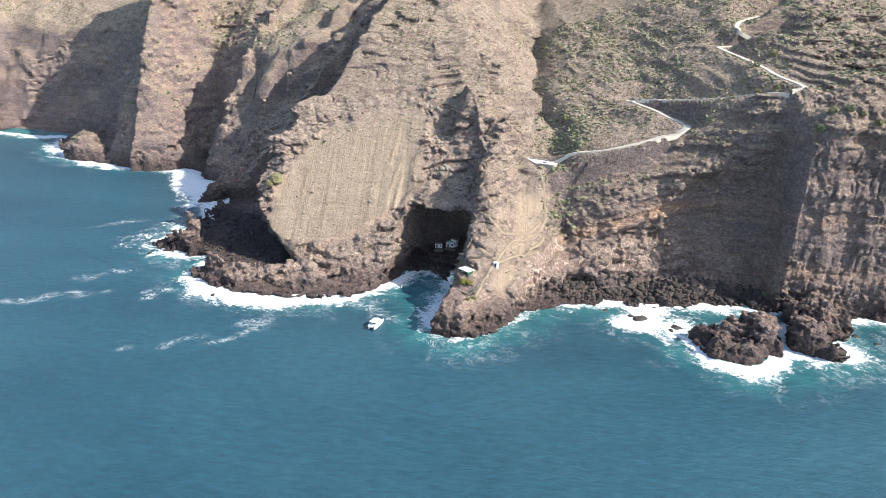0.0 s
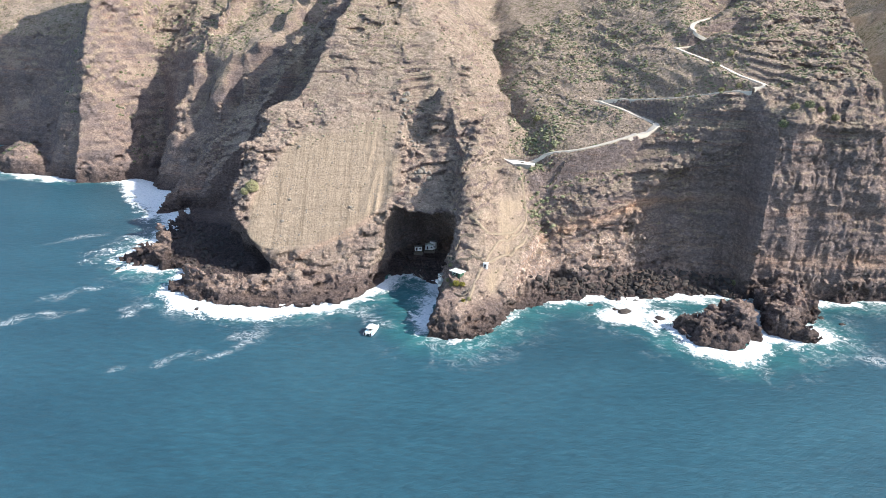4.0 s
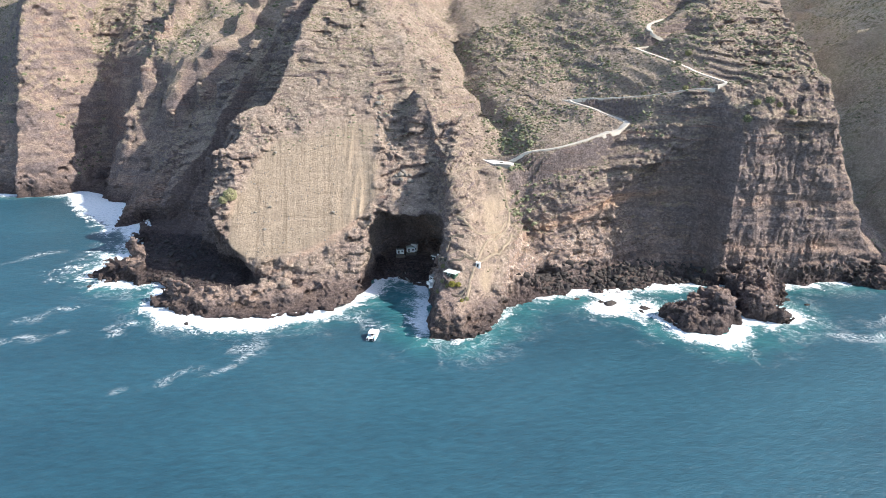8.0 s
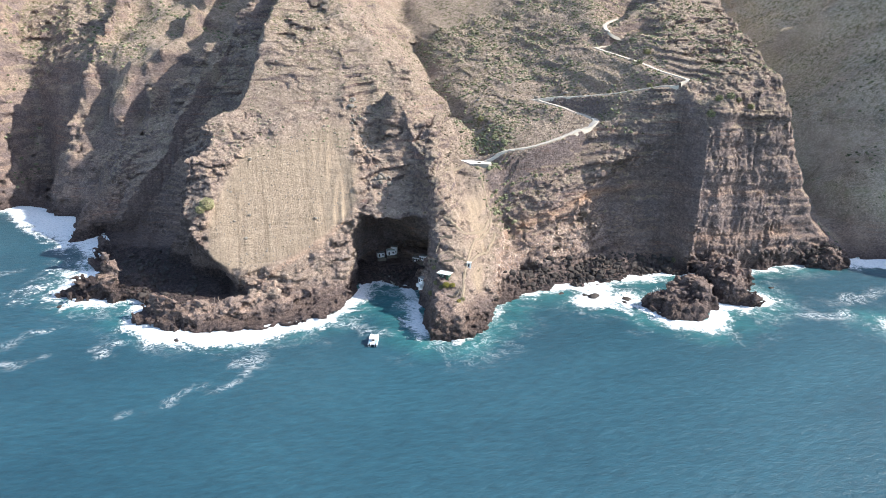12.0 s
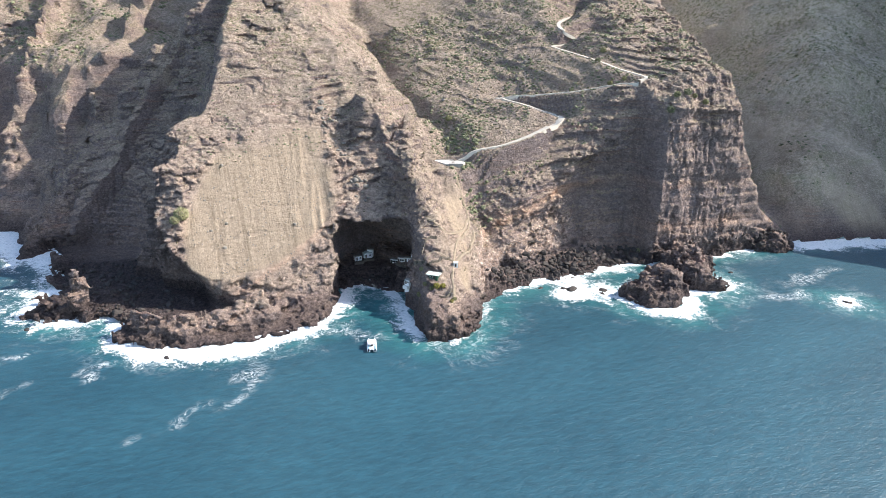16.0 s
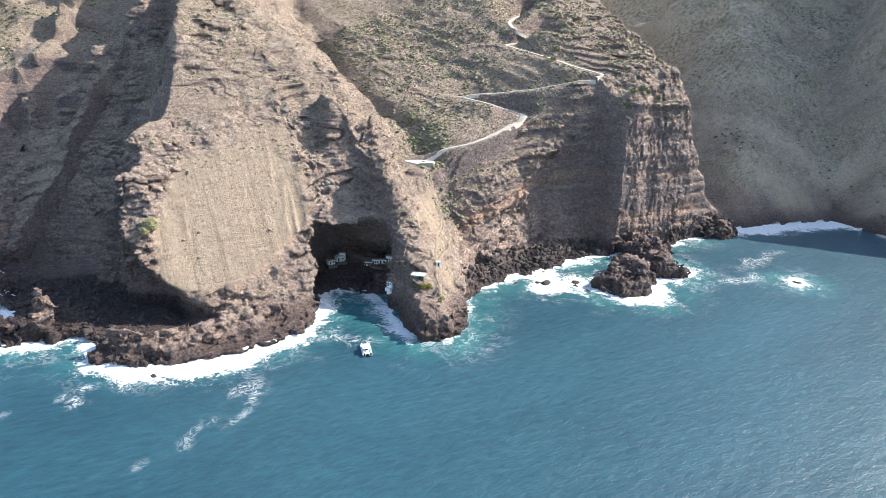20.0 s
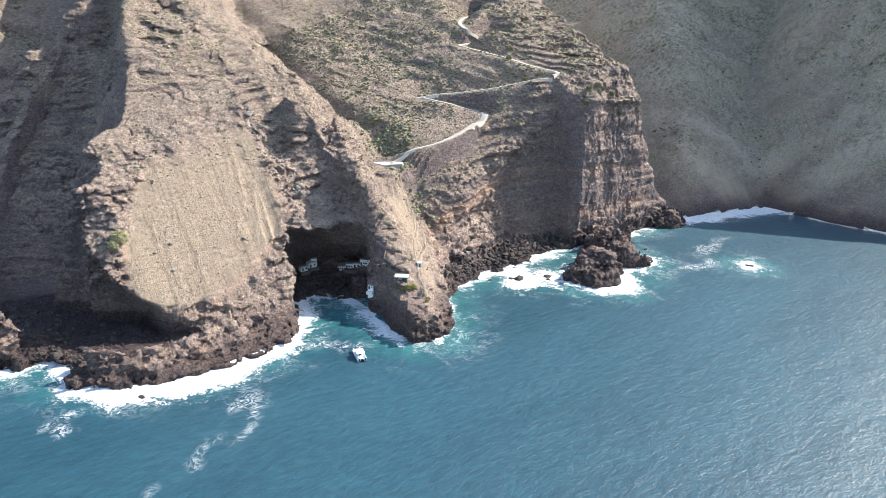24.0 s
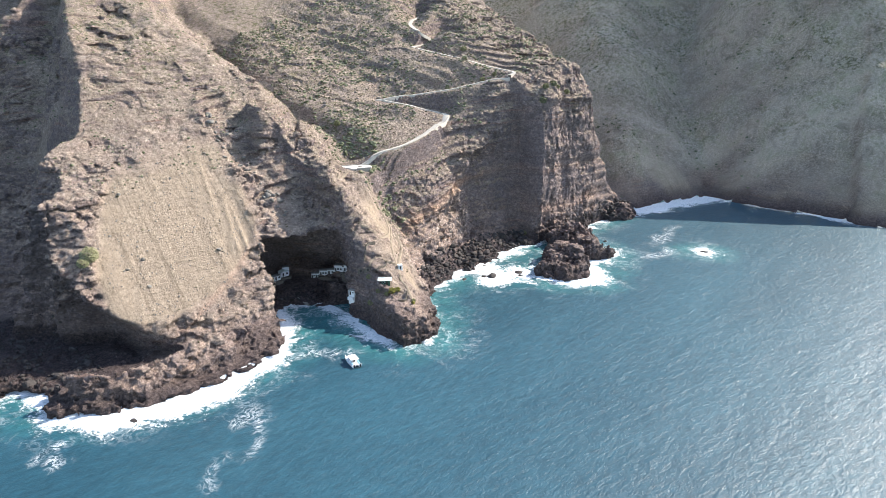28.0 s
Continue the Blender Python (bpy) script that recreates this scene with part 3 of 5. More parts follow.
    f = f + col * (0.6 * block(x + 5, y, z, 2.2, 5.5) + 0.35 * vnoise(x / 2.1, y / 2.1, z / 9) + 0.8 * vnoise(x / 5.5, y / 5.5, z / 26) + 0.9 * block(x, y + 9, z, 6.0, 9.0) + 2.6 * vnoise(x / 16, y / 16, z / 50))
    # jagged rocks on the low shelf under the headland
    jag = np.clip((-8 - x) / 12, 0, 1) * np.clip((x + 112) / 6, 0, 1) * np.clip((66 - y) / 6, 0, 1) * np.clip((17 - z) / 5, 0, 1)
    f = f + jag * (1.0 * block(x + 3, y, z, 5.2, 4.4) + 0.6 * block(x, y + 5, z, 2.6, 2.4) + 1.2 * (0.4 - np.abs(vnoise(x / 5 + 2, y / 5, z / 4)) * 1.5))
    # boulders along the shore
    edge = np.clip(1 - z / 9, 0, 1) * np.clip(1 - d / 30, 0, 1)
    f = f + edge * 1.6 * (0.45 - np.abs(vnoise(x / 3.3 + 9, y / 3.3, z / 3.3)) * 1.4)
    stack = np.clip(1 - d / 4, 0, 1) * np.clip((z + 1) / 5, 0, 1) * np.clip((20 - z) / 6, 0, 1)
    f = f + stack * (1.2 * block(x + 11, y, z, 3.4, 2.4) + 0.9 * block(x, y + 7, z, 1.7, 1.5))
    land = np.minimum(0.9 - z, d - 4)
    f = f + stack * (2.2 * vnoise(x / 6.5, y / 6.5, z / 9 + 4) + 2.4 * (0.35 - np.abs(vnoise(x / 4.1, y / 4.1, z / 5.2 + 3)) * 1.5))
    # dark fissures between the ledges and down the faces
    cut = np.clip(1 - np.abs(vnoise(x / 11 + 3, y / 11, z / 5.5)) / 0.10, 0, 1) * np.clip(0.3 + 1.6 * vnoise(x / 30, y / 30 + 9, z / 22), 0, 1)
    cut2 = np.clip(1 - np.abs(vnoise(x / 4.6, y / 4.6 + 5, z / 9)) / 0.13, 0, 1) * np.clip(0.2 + 1.6 * vnoise(x / 22 + 7, y / 22, z / 16), 0, 1)
    f = f - grow * (2.6 * cut + 1.5 * cut2)
    f = np.maximum(f, np.where(x < 6, land, -9))
    return f


def surface(box, h, skip=None, skip_top=1e9):
    """Polygons of the rock surface inside a box, on cells of size h; skip is a box in plan left out."""
    (x0, x1), (y0, y1), (z0, z1) = box
    n = [int(math.ceil((b - a) / h / 4)) for a, b in box]
    c = 4 * h
    cx, cy, cz = (np.float32(a) + (np.arange(k, dtype=np.float32) + 0.375) * c for a, k in zip((x0, y0, z0), n))
    g = np.meshgrid(cx, cy, cz, indexing="ij")
    coarse = ground_form(*(a.ravel() for a in g)).reshape(n)
    act = np.abs(coarse) < c * 1.3 + 5.5
    field = np.where(coarse > 0, 9, -9).astype(np.float32)
    for ax in range(3):
        field = np.repeat(field, 4, axis=ax)
        act = np.repeat(act, 4, axis=ax)
    i, j, k = np.nonzero(act)
    step = 600000
    for s in range(0, len(i), step):
        ii, jj, kk = i[s:s + step], j[s:s + step], k[s:s + step]
        field[ii, jj, kk] = rough_form(*(np.float32(a) + q.astype(np.float32) * h for a, q in ((x0, ii), (y0, jj), (z0, kk))))
    inside = field > 0
    nx, ny, nz = field.shape
    cnt = np.zeros((nx - 1, ny - 1, nz - 1), np.int8)
    offs = [(a, b, e) for a in (0, 1) for b in (0, 1) for e in (0, 1)]
    for a, b, e in offs:
        cnt += inside[a:nx - 1 + a, b:ny - 1 + b, e:nz - 1 + e]
    mixed = (cnt > 0) & (cnt < 8)
    ci, cj, ck = np.nonzero(mixed)
    ids = np.full(mixed.shape, -1, np.int32)
    ids[ci, cj, ck] = np.arange(len(ci))
    corner = {o: field[ci + o[0], cj + o[1], ck + o[2]] for o in offs}
    total, count = np.zeros((len(ci), 3), np.float32), np.zeros(len(ci), np.float32)
    for o in offs:
        for ax in range(3):
            if o[ax] == 0:
                p = list(o)
                p[ax] = 1
                f0, f1 = corner[o], corner[tuple(p)]
                cross = (f0 > 0) != (f1 > 0)
                t = np.where(cross, f0 / np.where(cross, f0 - f1, 1), 0)
                for m in range(3):
                    total[:, m] += np.where(cross, o[m] + (t if m == ax else 0), 0)
                count += cross
    co = (np.stack([ci, cj, ck], 1) + total / count[:, None]) * h + np.array([x0, y0, z0], np.float32)
    quads = []
    for ax in range(3):
        sl0, sl1 = [slice(None)] * 3, [slice(None)] * 3
        sl0[ax], sl1[ax] = slice(0, -1), slice(1, None)
        a, b = inside[tuple(sl0)], inside[tuple(sl1)]
        idx = np.stack(np.nonzero(a != b), 1)
        u, v = [m for m in range(3) if m != ax]
        ok = (idx[:, u] > 0) & (idx[:, v] > 0) & (idx[:, u] < field.shape[u] - 1) & (idx[:, v] < field.shape[v] - 1)
        idx = idx[ok]
        flip = a[tuple(idx.T)] ^ (ax == 1)
        q = []
        for du, dv in ((1, 1), (0, 1), (0, 0), (1, 0)):
            p = idx.copy()
            p[:, u] -= du
            p[:, v] -= dv
            q.append(ids[tuple(p.T)])
        q = np.stack(q, 1)
        q = np.where(flip[:, None], q, q[:, ::-1])
        quads.append(q)
    quads = np.concatenate(quads)
    mid = co[quads].mean(1)
    keep = mid[:, 2] > z0 + 1.5 * h
    if skip:
        keep &= ~((mid[:, 0] > skip[0]) & (mid[:, 0] < skip[1]) & (mid[:, 1] > skip[2]) & (mid[:, 1] < skip[3]) & (mid[:, 2] < skip_top))
    quads, mid = quads[keep], mid[keep]
    # drop crumbs that hang loose
    label = np.arange(len(co))
    e0, e1 = quads.ravel(), np.roll(quads, 1, axis=1).ravel()
    while True:
        low = np.minimum(label[e0], label[e1])
        nxt = label.copy()
        np.minimum.at(nxt, label[e0], low)
        np.minimum.at(nxt, label[e1], low)
        nxt = nxt[nxt]
        nxt = nxt[nxt][label]
        if (nxt == label).all():
            break
        label = nxt
    size = np.bincount(label[quads[:, 0]], minlength=len(co))
    big = size[label[quads[:, 0]]] > 260
    return co, quads[big], mid[big]


def mesh_from(name, co, quads, material, smooth=True):
    used, inv = np.unique(quads, return_inverse=True)
    co, quads = co[used], inv.reshape(quads.shape)
    me = bpy.data.meshes.new(name)
    me.vertices.add(len(co))
    me.vertices.foreach_set("co", co.astype(np.float32).ravel())
    me.loops.add(quads.size)
    me.loops.foreach_set("vertex_index", quads.astype(np.int32).ravel())
    me.polygons.add(len(quads))
    me.polygons.foreach_set("loop_start", np.arange(0, quads.size, quads.shape[1], dtype=np.int32))
    me.update(calc_edges=True)
    me.polygons.foreach_set("use_smooth", np.full(len(quads), smooth))
    me.materials.append(material)
    return me, co


def set_attr(me, name, values):
    a = me.attributes.new(name, "FLOAT", "POINT")
    a.data.foreach_set("value", np.clip(values, -1000, 1000).astype(np.float32))


def paint_rock(me, co):
    """Kinds of ground, with some painted shade and haze, as weights for the rock material."""
    x, y, z = co.T
    nor = np.empty(len(co) * 3, np.float32)
    me.vertices.foreach_get("normal", nor)
    nz = nor.reshape(-1, 3)[:, 2]
    d = lookup(SHORE, x, y)
    n1, n2 = vnoise(x / 35, y / 35, z / 35), vnoise(x / 9, y / 9, z / 9)
    scree = zones(x, y, z)
    flat = np.clip((nz - 0.45) / 0.3 + 0.4 * n2, 0, 1)
    high = np.clip((z - 22) / 20, 0, 1)
    # gravel streaks on the eastern mountain, which also pale it for haze
    gravel_haze = np.where(x > 345, np.clip(0.25 + 0.9 * vnoise((x + 0.6 * y) / 14, (y - 0.6 * x) / 90, z / 90), 0, 0.9), 0)
    set_attr(me, "scree", np.maximum(scree, gravel_haze))
    # haze put into the eastern mountain's colour as a pale tint
    set_attr(me, "haze_tint", np.clip((x - 335) / 15, 0, 1) * np.clip(0.85 + 0.5 * n1, 0, 1) * np.clip((z - 10 - 5 * n2) / 25, 0, 0.9))
    set_attr(me, "steep", np.clip((0.62 - nz) / 0.4, 0, 1) * (1 - scree))
    set_attr(me, "moss", np.clip((nz - 0.1) * 1.6, 0, 1) * np.clip((z - 45) / 35, 0, 1) * (1 - 0.7 * scree) * np.clip(0.8 + 0.6 * n1, 0, 1))
    tan = np.clip((x - lerp(y, (50, -78), (64, -66), (80, -60))) / 6, 0, 1) * np.clip((12 - x) / 6, 0, 1) * np.clip((z - 7 - 3 * n2) / 5, 0, 1) * np.clip((105 - y) / 8, 0, 1) * np.clip(0.75 + 0.7 * n2, 0.2, 1) * 0.8
    top = np.clip((x - lerp(y, (0, 40), (32, 44), (60, 50), (90, 55), (110, 60))) / 4, 0, 1) * np.clip((95 - x) / 6, 0, 1) * np.clip((115 - y) / 6, 0, 1) * np.clip((z - 11 - 3 * n2) / 4, 0, 1) * np.clip((nz - 0.2) / 0.3, 0, 1) * np.clip(0.85 + 0.6 * n2, 0.3, 1)
    loose = debris(x, y, z)
    # past x 345 the soil weight is raised to pale the mountain for haze
    set_attr(me, "soil", np.maximum(np.maximum(np.maximum(tan, top), loose * 0.9), np.maximum(flat, np.where(x > 345, 0.75 + 0.4 * n1, 0)) * high * 0.85) * (1 - scree))
    lush = np.where((x > 75) & (x < 330) & (y > 85), 0.34, 0.25) + 0.34 * n1 + 0.35 * np.exp(-((x - lerp(y, (100, 98), (150, 100), (250, 118))) / 12) ** 2)
    lush = lush + np.where((x < -120) & (z > 95), 0.35, 0) + np.where(x > 335, np.clip((z - 50) / 60, 0, 0.35), 0) - np.where((x < 45) & (x > -100) & (z < 90), 0.4, 0) + np.clip((z - 110) / 60, 0, 0.3)
    set_attr(me, "green", np.clip(lush, 0, 1) * np.clip(flat * 1.5, 0, 1) * np.clip((z - 14) / 14, 0, 1) * (1 - scree))
    # the cave's shade, painted black onto its floor and lowest walls
    recess_shade = np.clip((x - 4) / 4, 0, 1) * np.clip((58 - x) / 4, 0, 1) * np.clip((y - 60) / 8, 0, 1) * np.clip((9 - z) / 3, 0, 1)
    # black boulder apron, darkened further for the headland's shadow lying on it
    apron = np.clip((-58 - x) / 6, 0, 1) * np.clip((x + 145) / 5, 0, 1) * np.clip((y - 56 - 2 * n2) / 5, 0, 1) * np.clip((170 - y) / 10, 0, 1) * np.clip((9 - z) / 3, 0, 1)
    recess_shade = np.maximum(recess_shade, apron)
    # shade of the steep western wall, put into its colour as darker rock
    wall_shade = np.clip((-60 - x) / 5, 0, 1) * np.clip((x + 150) / 10, 0, 1) * np.clip((y - 62) / 5, 0, 1) * np.clip((190 - y) / 20, 0, 1) * np.clip((0.42 - nz) / 0.2, 0, 1) * np.clip((75 - z) / 20, 0, 1)
    recess_shade = np.maximum(recess_shade, 0.55 * wall_shade * np.clip(0.8 + 0.5 * n1, 0, 1))
    set_attr(me, "lava_and_shade", recess_shade + (1 - recess_shade) * np.clip(1 - z / (6.5 + 3 * n2 + lerp(x, (-140, 7), (-90, 5), (-75, 1), (-20, 0), (20, 3), (35, 7), (60, 6), (72, 3), (85, 6), (330, 6))), 0, 1) ** 0.6 * np.clip(1 - (d - 4) / 45, 0, 1))
    seam = lerp(x, (80, 19), (88, 24), (104, 31), (123, 38.5), (148, 47), (175, 51), (200, 53), (300, 48)) + 1.6 * n2
    bay = np.clip((x - 80) / 5, 0, 1) * np.clip((98 - y) / 4, 0, 1)
    band = np.exp(-((z - seam) / lerp(x, (85, 3.2), (150, 3.6), (180, 2.0), (300, 1.6))) ** 2) * bay * np.clip((300 - x) / 20, 0, 1) * lerp(x, (140, 1), (175, 0.55), (205, 0.3), (300, 0.25)) * np.clip(0.8 + 0.8 * n2, 0.2, 1)
    pale = np.clip((seam - 1.5 - z) / 3, 0, 1) * np.clip((z - 11 - 2 * n2) / 3, 0, 1) * bay * np.clip((165 + 10 * n1 - x) / 40, 0, 1) * np.clip(0.5 + 1.5 * vnoise(x / 40, y * 0 + 3, strata(x, z) / 2.6) + 0.4 * n2, 0.05, 1)
    xe = lerp(y, (0, 62), (25, 72), (45, 79), (60, 85), (75, 93))
    dike = np.exp(-((x - xe - 0.6 * n2) / 3.2) ** 2) * np.clip((y - 14) / 6, 0, 1) * np.clip((78 - y) / 6, 0, 1) * np.clip((z - 1) / 3, 0, 1)
    pale = np.maximum(pale, dike)
    vein = np.exp(-((z - 6.4 - 0.48 * (x + 60) - n2) / 1.2) ** 2) * np.clip((x + 64) / 5, 0, 1) * np.clip((6 - x) / 8, 0, 1) * np.clip((92 - y) / 5, 0, 1)
    band = np.maximum(band, 0.4 * vein)
    low2 = np.exp(-((z - 24 - 2 * n2) / 4) ** 2) * np.clip((x - 205) / 10, 0, 1) * np.clip((310 - x) / 20, 0, 1) * np.clip((80 - y) / 6, 0, 1)
    set_attr(me, "tuff", np.clip(pale * 1.2, 0, 1) * 0.95)
    set_attr(me, "ochre", np.clip(band * (0.95 + 0.4 * n1) + low2 * (0.35 + 0.5 * n1), 0, 1) * 0.9)


NEAR = ((-165, 345), (-12, 276), (-5, 182))
CELL = 0.82
co1, q1, mid1 = surface(NEAR, CELL)
WESTERN = ((-480, -150), (190, 480), (-5, 200))
co2, q2, mid2 = surface(((-620, 960), (-150, 660), (-8, 560)), 5.5, (NEAR[0][0] + 9, NEAR[0][1] - 9, -40, NEAR[1][1] - 9), 176)
co3, q3, mid3 = surface(WESTERN, 2.2)
wpick = (mid2[:, 0] > -475) & (mid2[:, 0] < -158) & (mid2[:, 1] > 195) & (mid2[:, 1] < 475) & (mid2[:, 2] < 196)
q2, mid2 = q2[~wpick], mid2[~wpick]

REGIONS = {}


def region(name, label, co, quads, pick):
    me, c = mesh_from(name, co, quads[pick], ROCK)
    paint_rock(me, c)
    calm = np.empty(len(c), np.float32)
    me.attributes["scree"].data.foreach_get("value", calm)
    _, local = np.unique(quads[pick], return_inverse=True)
    me.polygons.foreach_set("use_smooth", calm[local.reshape(-1, 4)].mean(1) > 0.3)
    REGIONS[name] = tagged(new(name, me), label, "cliff", kind="structure")


rx, ry = mid1[:, 0], mid1[:, 1]
cutx = np.interp(ry, [-20, 60, 100, 140, 240], [27, 20, 20, 45, 48])
cutg = np.interp(ry, [-20, 40, 60, 100, 140, 240], [82, 82, 84, 88, 84, 78])
head = (rx < cutx)
prom_pick = (rx >= cutx) & (rx < cutg)
butt = (rx > 204) & (ry < 92)
stacks = (rx > 150) & (rx < 201) & (ry < 44)
stacks2 = (rx >= 201) & (rx < 232) & (ry < 42)
pin = (rx < -112) & (ry < 100) & (ry > 77) & (rx > -139)
head, butt = head & ~pin, butt & ~stacks & ~stacks2
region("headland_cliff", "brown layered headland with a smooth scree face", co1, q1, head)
region("promontory", "narrow tawny rock promontory beside the cave", co1, q1, prom_pick)
region("buttress_cliff", "dark columnar rock buttress above the sea", co1, q1, butt)
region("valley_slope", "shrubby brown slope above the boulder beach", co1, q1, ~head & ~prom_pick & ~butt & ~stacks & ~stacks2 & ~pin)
for nm, lab, pk in (("sea_rock", "rugged black lava stack standing in white surf", stacks), ("sea_rock", "dark rock stack at the foot of the buttress", stacks2), ("rock_pinnacle", "slim dark rock pinnacle on the shore", pin)):
    region(nm, lab, co1, q1, pk)
    tagged(REGIONS[nm], category="rock")
    del REGIONS[nm]["kind"]
fx = mid2[:, 0]
region("bay_cliff_west", "dark banded sea cliffs round the western bay", co3, q3, mid3[:, 0] < 9e9)
region("ground_west", "dry upper slopes above the western bay", co2, q2, fx < -20)
region("ground_upper", "dry grassy upper mountain slope", co2, q2, (fx >= -20) & (fx < 330))
region("mountain_east", "shaded grey-brown mountainside over the eastern bay", co2, q2, fx >= 330)


# ---- the sea ----
def sea():
    xs = np.concatenate([[-6000, -3000, -1500, -900], np.arange(-620, 722, 4.0), [800, 1000, 2000, 4000, 8000]])
    ys = np.concatenate([[-6000, -3000, -1500, -700, -450], np.arange(-256, 460, 4.0), [700, 1500]])
    X, Y = np.meshgrid(xs, ys, indexing="ij")
    co = np.stack([X.ravel(), Y.ravel(), np.zeros(X.size)], 1)
    nx, ny = X.shape
    i, j = np.meshgrid(np.arange(nx - 1), np.arange(ny - 1), indexing="ij")
    a = (i * ny + j).ravel()
    quads = np.stack([a, a + ny, a + ny + 1, a + 1], 1)
    me, co = mesh_from("water", co, quads, WATER)
    x, y = co[:, 0], co[:, 1]
    shore = -lookup(SHORE, x, y)
    for cx, cy, r in ((176, 10, 19), (214, 24, 16), (135, 38, 5), (152, 30, 4), (-126, 91, 9), (277, -30, 2)):
        shore = np.minimum(shore, np.hypot(x - cx, y - cy) - r)
    out = (x > 990) | (x < -610) | (y < -255)
    shore = np.where(out, 200, shore)
    set_attr(me, "shore", shore)
    surf = 5.5 + 2.5 * np.sin(x / 17.0) + lerp(x, (-330, 5), (-240, 9), (-205, 27), (-170, 20), (-142, 7), (-120, 6), (-85, 13), (-40, 10), (-10, 5), (15, -5), (25, -3), (45, -2), (70, 0), (90, 2), (180, 4), (260, 2), (335, 6), (370, 14), (440, 17), (520, 15), (560, 5))
    set_attr(me, "surf", np.where(shore < -7, -60, surf))
    streak = np.zeros(len(x))
    x, y = x + 7 * vnoise(x / 13, y / 13, x * 0) + 3 * vnoise(x / 5 + 3, y / 5, x * 0), y + 7 * vnoise(x / 13 + 9, y / 13, x * 0) + 3 * vnoise(x / 5, y / 5 + 6, x * 0)
    for cx, cy, rx_, ry_, ang, s in ((-50, -6, 9, 2.4, 38, 0.6), (-61, -18, 13, 2.0, 22, 0.55), (-79, -29, 11, 1.8, 40, 0.45), (-96, -33, 9, 2.0, 5, 0.4), (-110, 20, 11, 2.5, 50, 0.9), (-150, 45, 22, 3, 55, 0.65), (-165, 8, 30, 3.5, 20, 0.55), (-50, 2, 8, 6, 60, 0.6),
                                     (2, 20, 6, 4, 0, 0.9), (-8, 28, 8, 5, 20, 0.7), (30, 30, 5, 22, 0, 0.9), (-190, 130, 18, 4, 40, 0.5), (250, -10, 30, 6, 10, 0.7), (300, 10, 40, 6, 5, 0.5), (277, -31, 6, 5, 0, 1.0)):
        c, s0 = math.cos(radians(ang)), math.sin(radians(ang))
        u, v = (x - cx) * c + (y - cy) * s0, -(x - cx) * s0 + (y - cy) * c
        streak = np.maximum(streak, s * np.clip(1.6 - 1.6 * ((u / rx_) ** 2 + (v / ry_) ** 2), 0, 1))
    set_attr(me, "streak", streak)
    tagged(new("water", me), "teal blue sea with white surf along the rocks", "sea", kind="structure")


sea()

# ---- tools for things ----
bpy.context.view_layer.update()
DEPS = bpy.context.evaluated_depsgraph_get()


def ground(x, y, top=400.0):
    """Height and normal of the rock under a plan point."""
    z = top
    for _ in range(4):
        hit, p, n, _i, ob, _m = scene.ray_cast(DEPS, (x, y, z), (0, 0, -1))
        if not hit or ob.name != "water":
            return (p.z, n) if hit else (0.0, Vector((0, 0, 1)))
        z = p.z - 0.01
    return 0.0, Vector((0, 0, 1))


def part(name, bm, material, parent=None, label="", smooth=False):
    me = bpy.data.meshes.new(name)
    bmesh.ops.recalc_face_normals(bm, faces=bm.faces)
    bm.to_mesh(me)
    bm.free()
    if smooth:
        me.polygons.foreach_set("use_smooth", [True] * len(me.polygons))
    me.materials.append(material)
    ob = new(name, me)
    ob.parent = parent
    return tagged(ob, label)


def box(bm, x0, x1, y0, y1, z0, z1, bevel=0.0):
    vs = [bm.verts.new((x, y, z)) for z in (z0, z1) for x, y in ((x0, y0), (x1, y0), (x1, y1), (x0, y1))]
    fs = [(3, 2, 1, 0), (4, 5, 6, 7), (0, 1, 5, 4), (1, 2, 6, 5), (2, 3, 7, 6), (3, 0, 4, 7)]
    faces = [bm.faces.new([vs[i] for i in f]) for f in fs]
    if bevel:
        edges = {e for f in faces for e in f.edges}
        bmesh.ops.bevel(bm, geom=list(edges), offset=bevel, segments=1, affect="EDGES")
    return bm


def boxes(*rows, bevel=0.0):
    bm = bmesh.new()
    for r in rows:
        box(bm, *r, bevel=bevel)
    return bm


def loft(rings):
    """A skin through rings of points, closed at both ends."""
    bm = bmesh.new()
    vs = [[bm.verts.new(p) for p in ring] for ring in rings]
    n = len(vs[0])
    for a, b in zip(vs, vs[1:]):
        for i in range(n):
            bm.faces.new((a[i], a[(i + 1) % n], b[(i + 1) % n], b[i]))
    bm.faces.new(vs[0][::-1])
    bm.faces.new(vs[-1])
    return bm


def tube(bm, a, b, r, sides=8):
    a, b = Vector(a), Vector(b)
    m = (b - a).to_track_quat("Z", "Y").to_matrix()
    rings = []
    for c in (a, b):
        rings.append([bm.verts.new(c + m @ Vector((r * math.cos(t), r * math.sin(t), 0))) for t in (2 * math.pi * i / sides for i in range(sides))])
    for i in range(sides):
        bm.faces.new((rings[0][i], rings[0][(i + 1) % sides], rings[1][(i + 1) % sides], rings[1][i]))
    bm.faces.new(rings[0][::-1])
    bm.faces.new(rings[1])
    return bm


def empty(name, m):
    ob = new(name)
    ob.matrix_world = m
    return ob


WHITE = plain("white_paint", (0.78, 0.78, 0.76), 0.6, 0.10, 1.2)
GEL = plain("white_gelcoat", (0.80, 0.81, 0.82), 0.25, 0.05, 0.8, spec=0.5)
BLUE = plain("pale_blue_paint", (0.36, 0.58, 0.68), 0.4, 0.12)
DARK = plain("dark_wood", (0.05, 0.042, 0.036), 0.7, 0.3)
GLASS = plain("dark_window_glass", (0.015, 0.018, 0.022), 0.08, 0.2, spec=0.6)
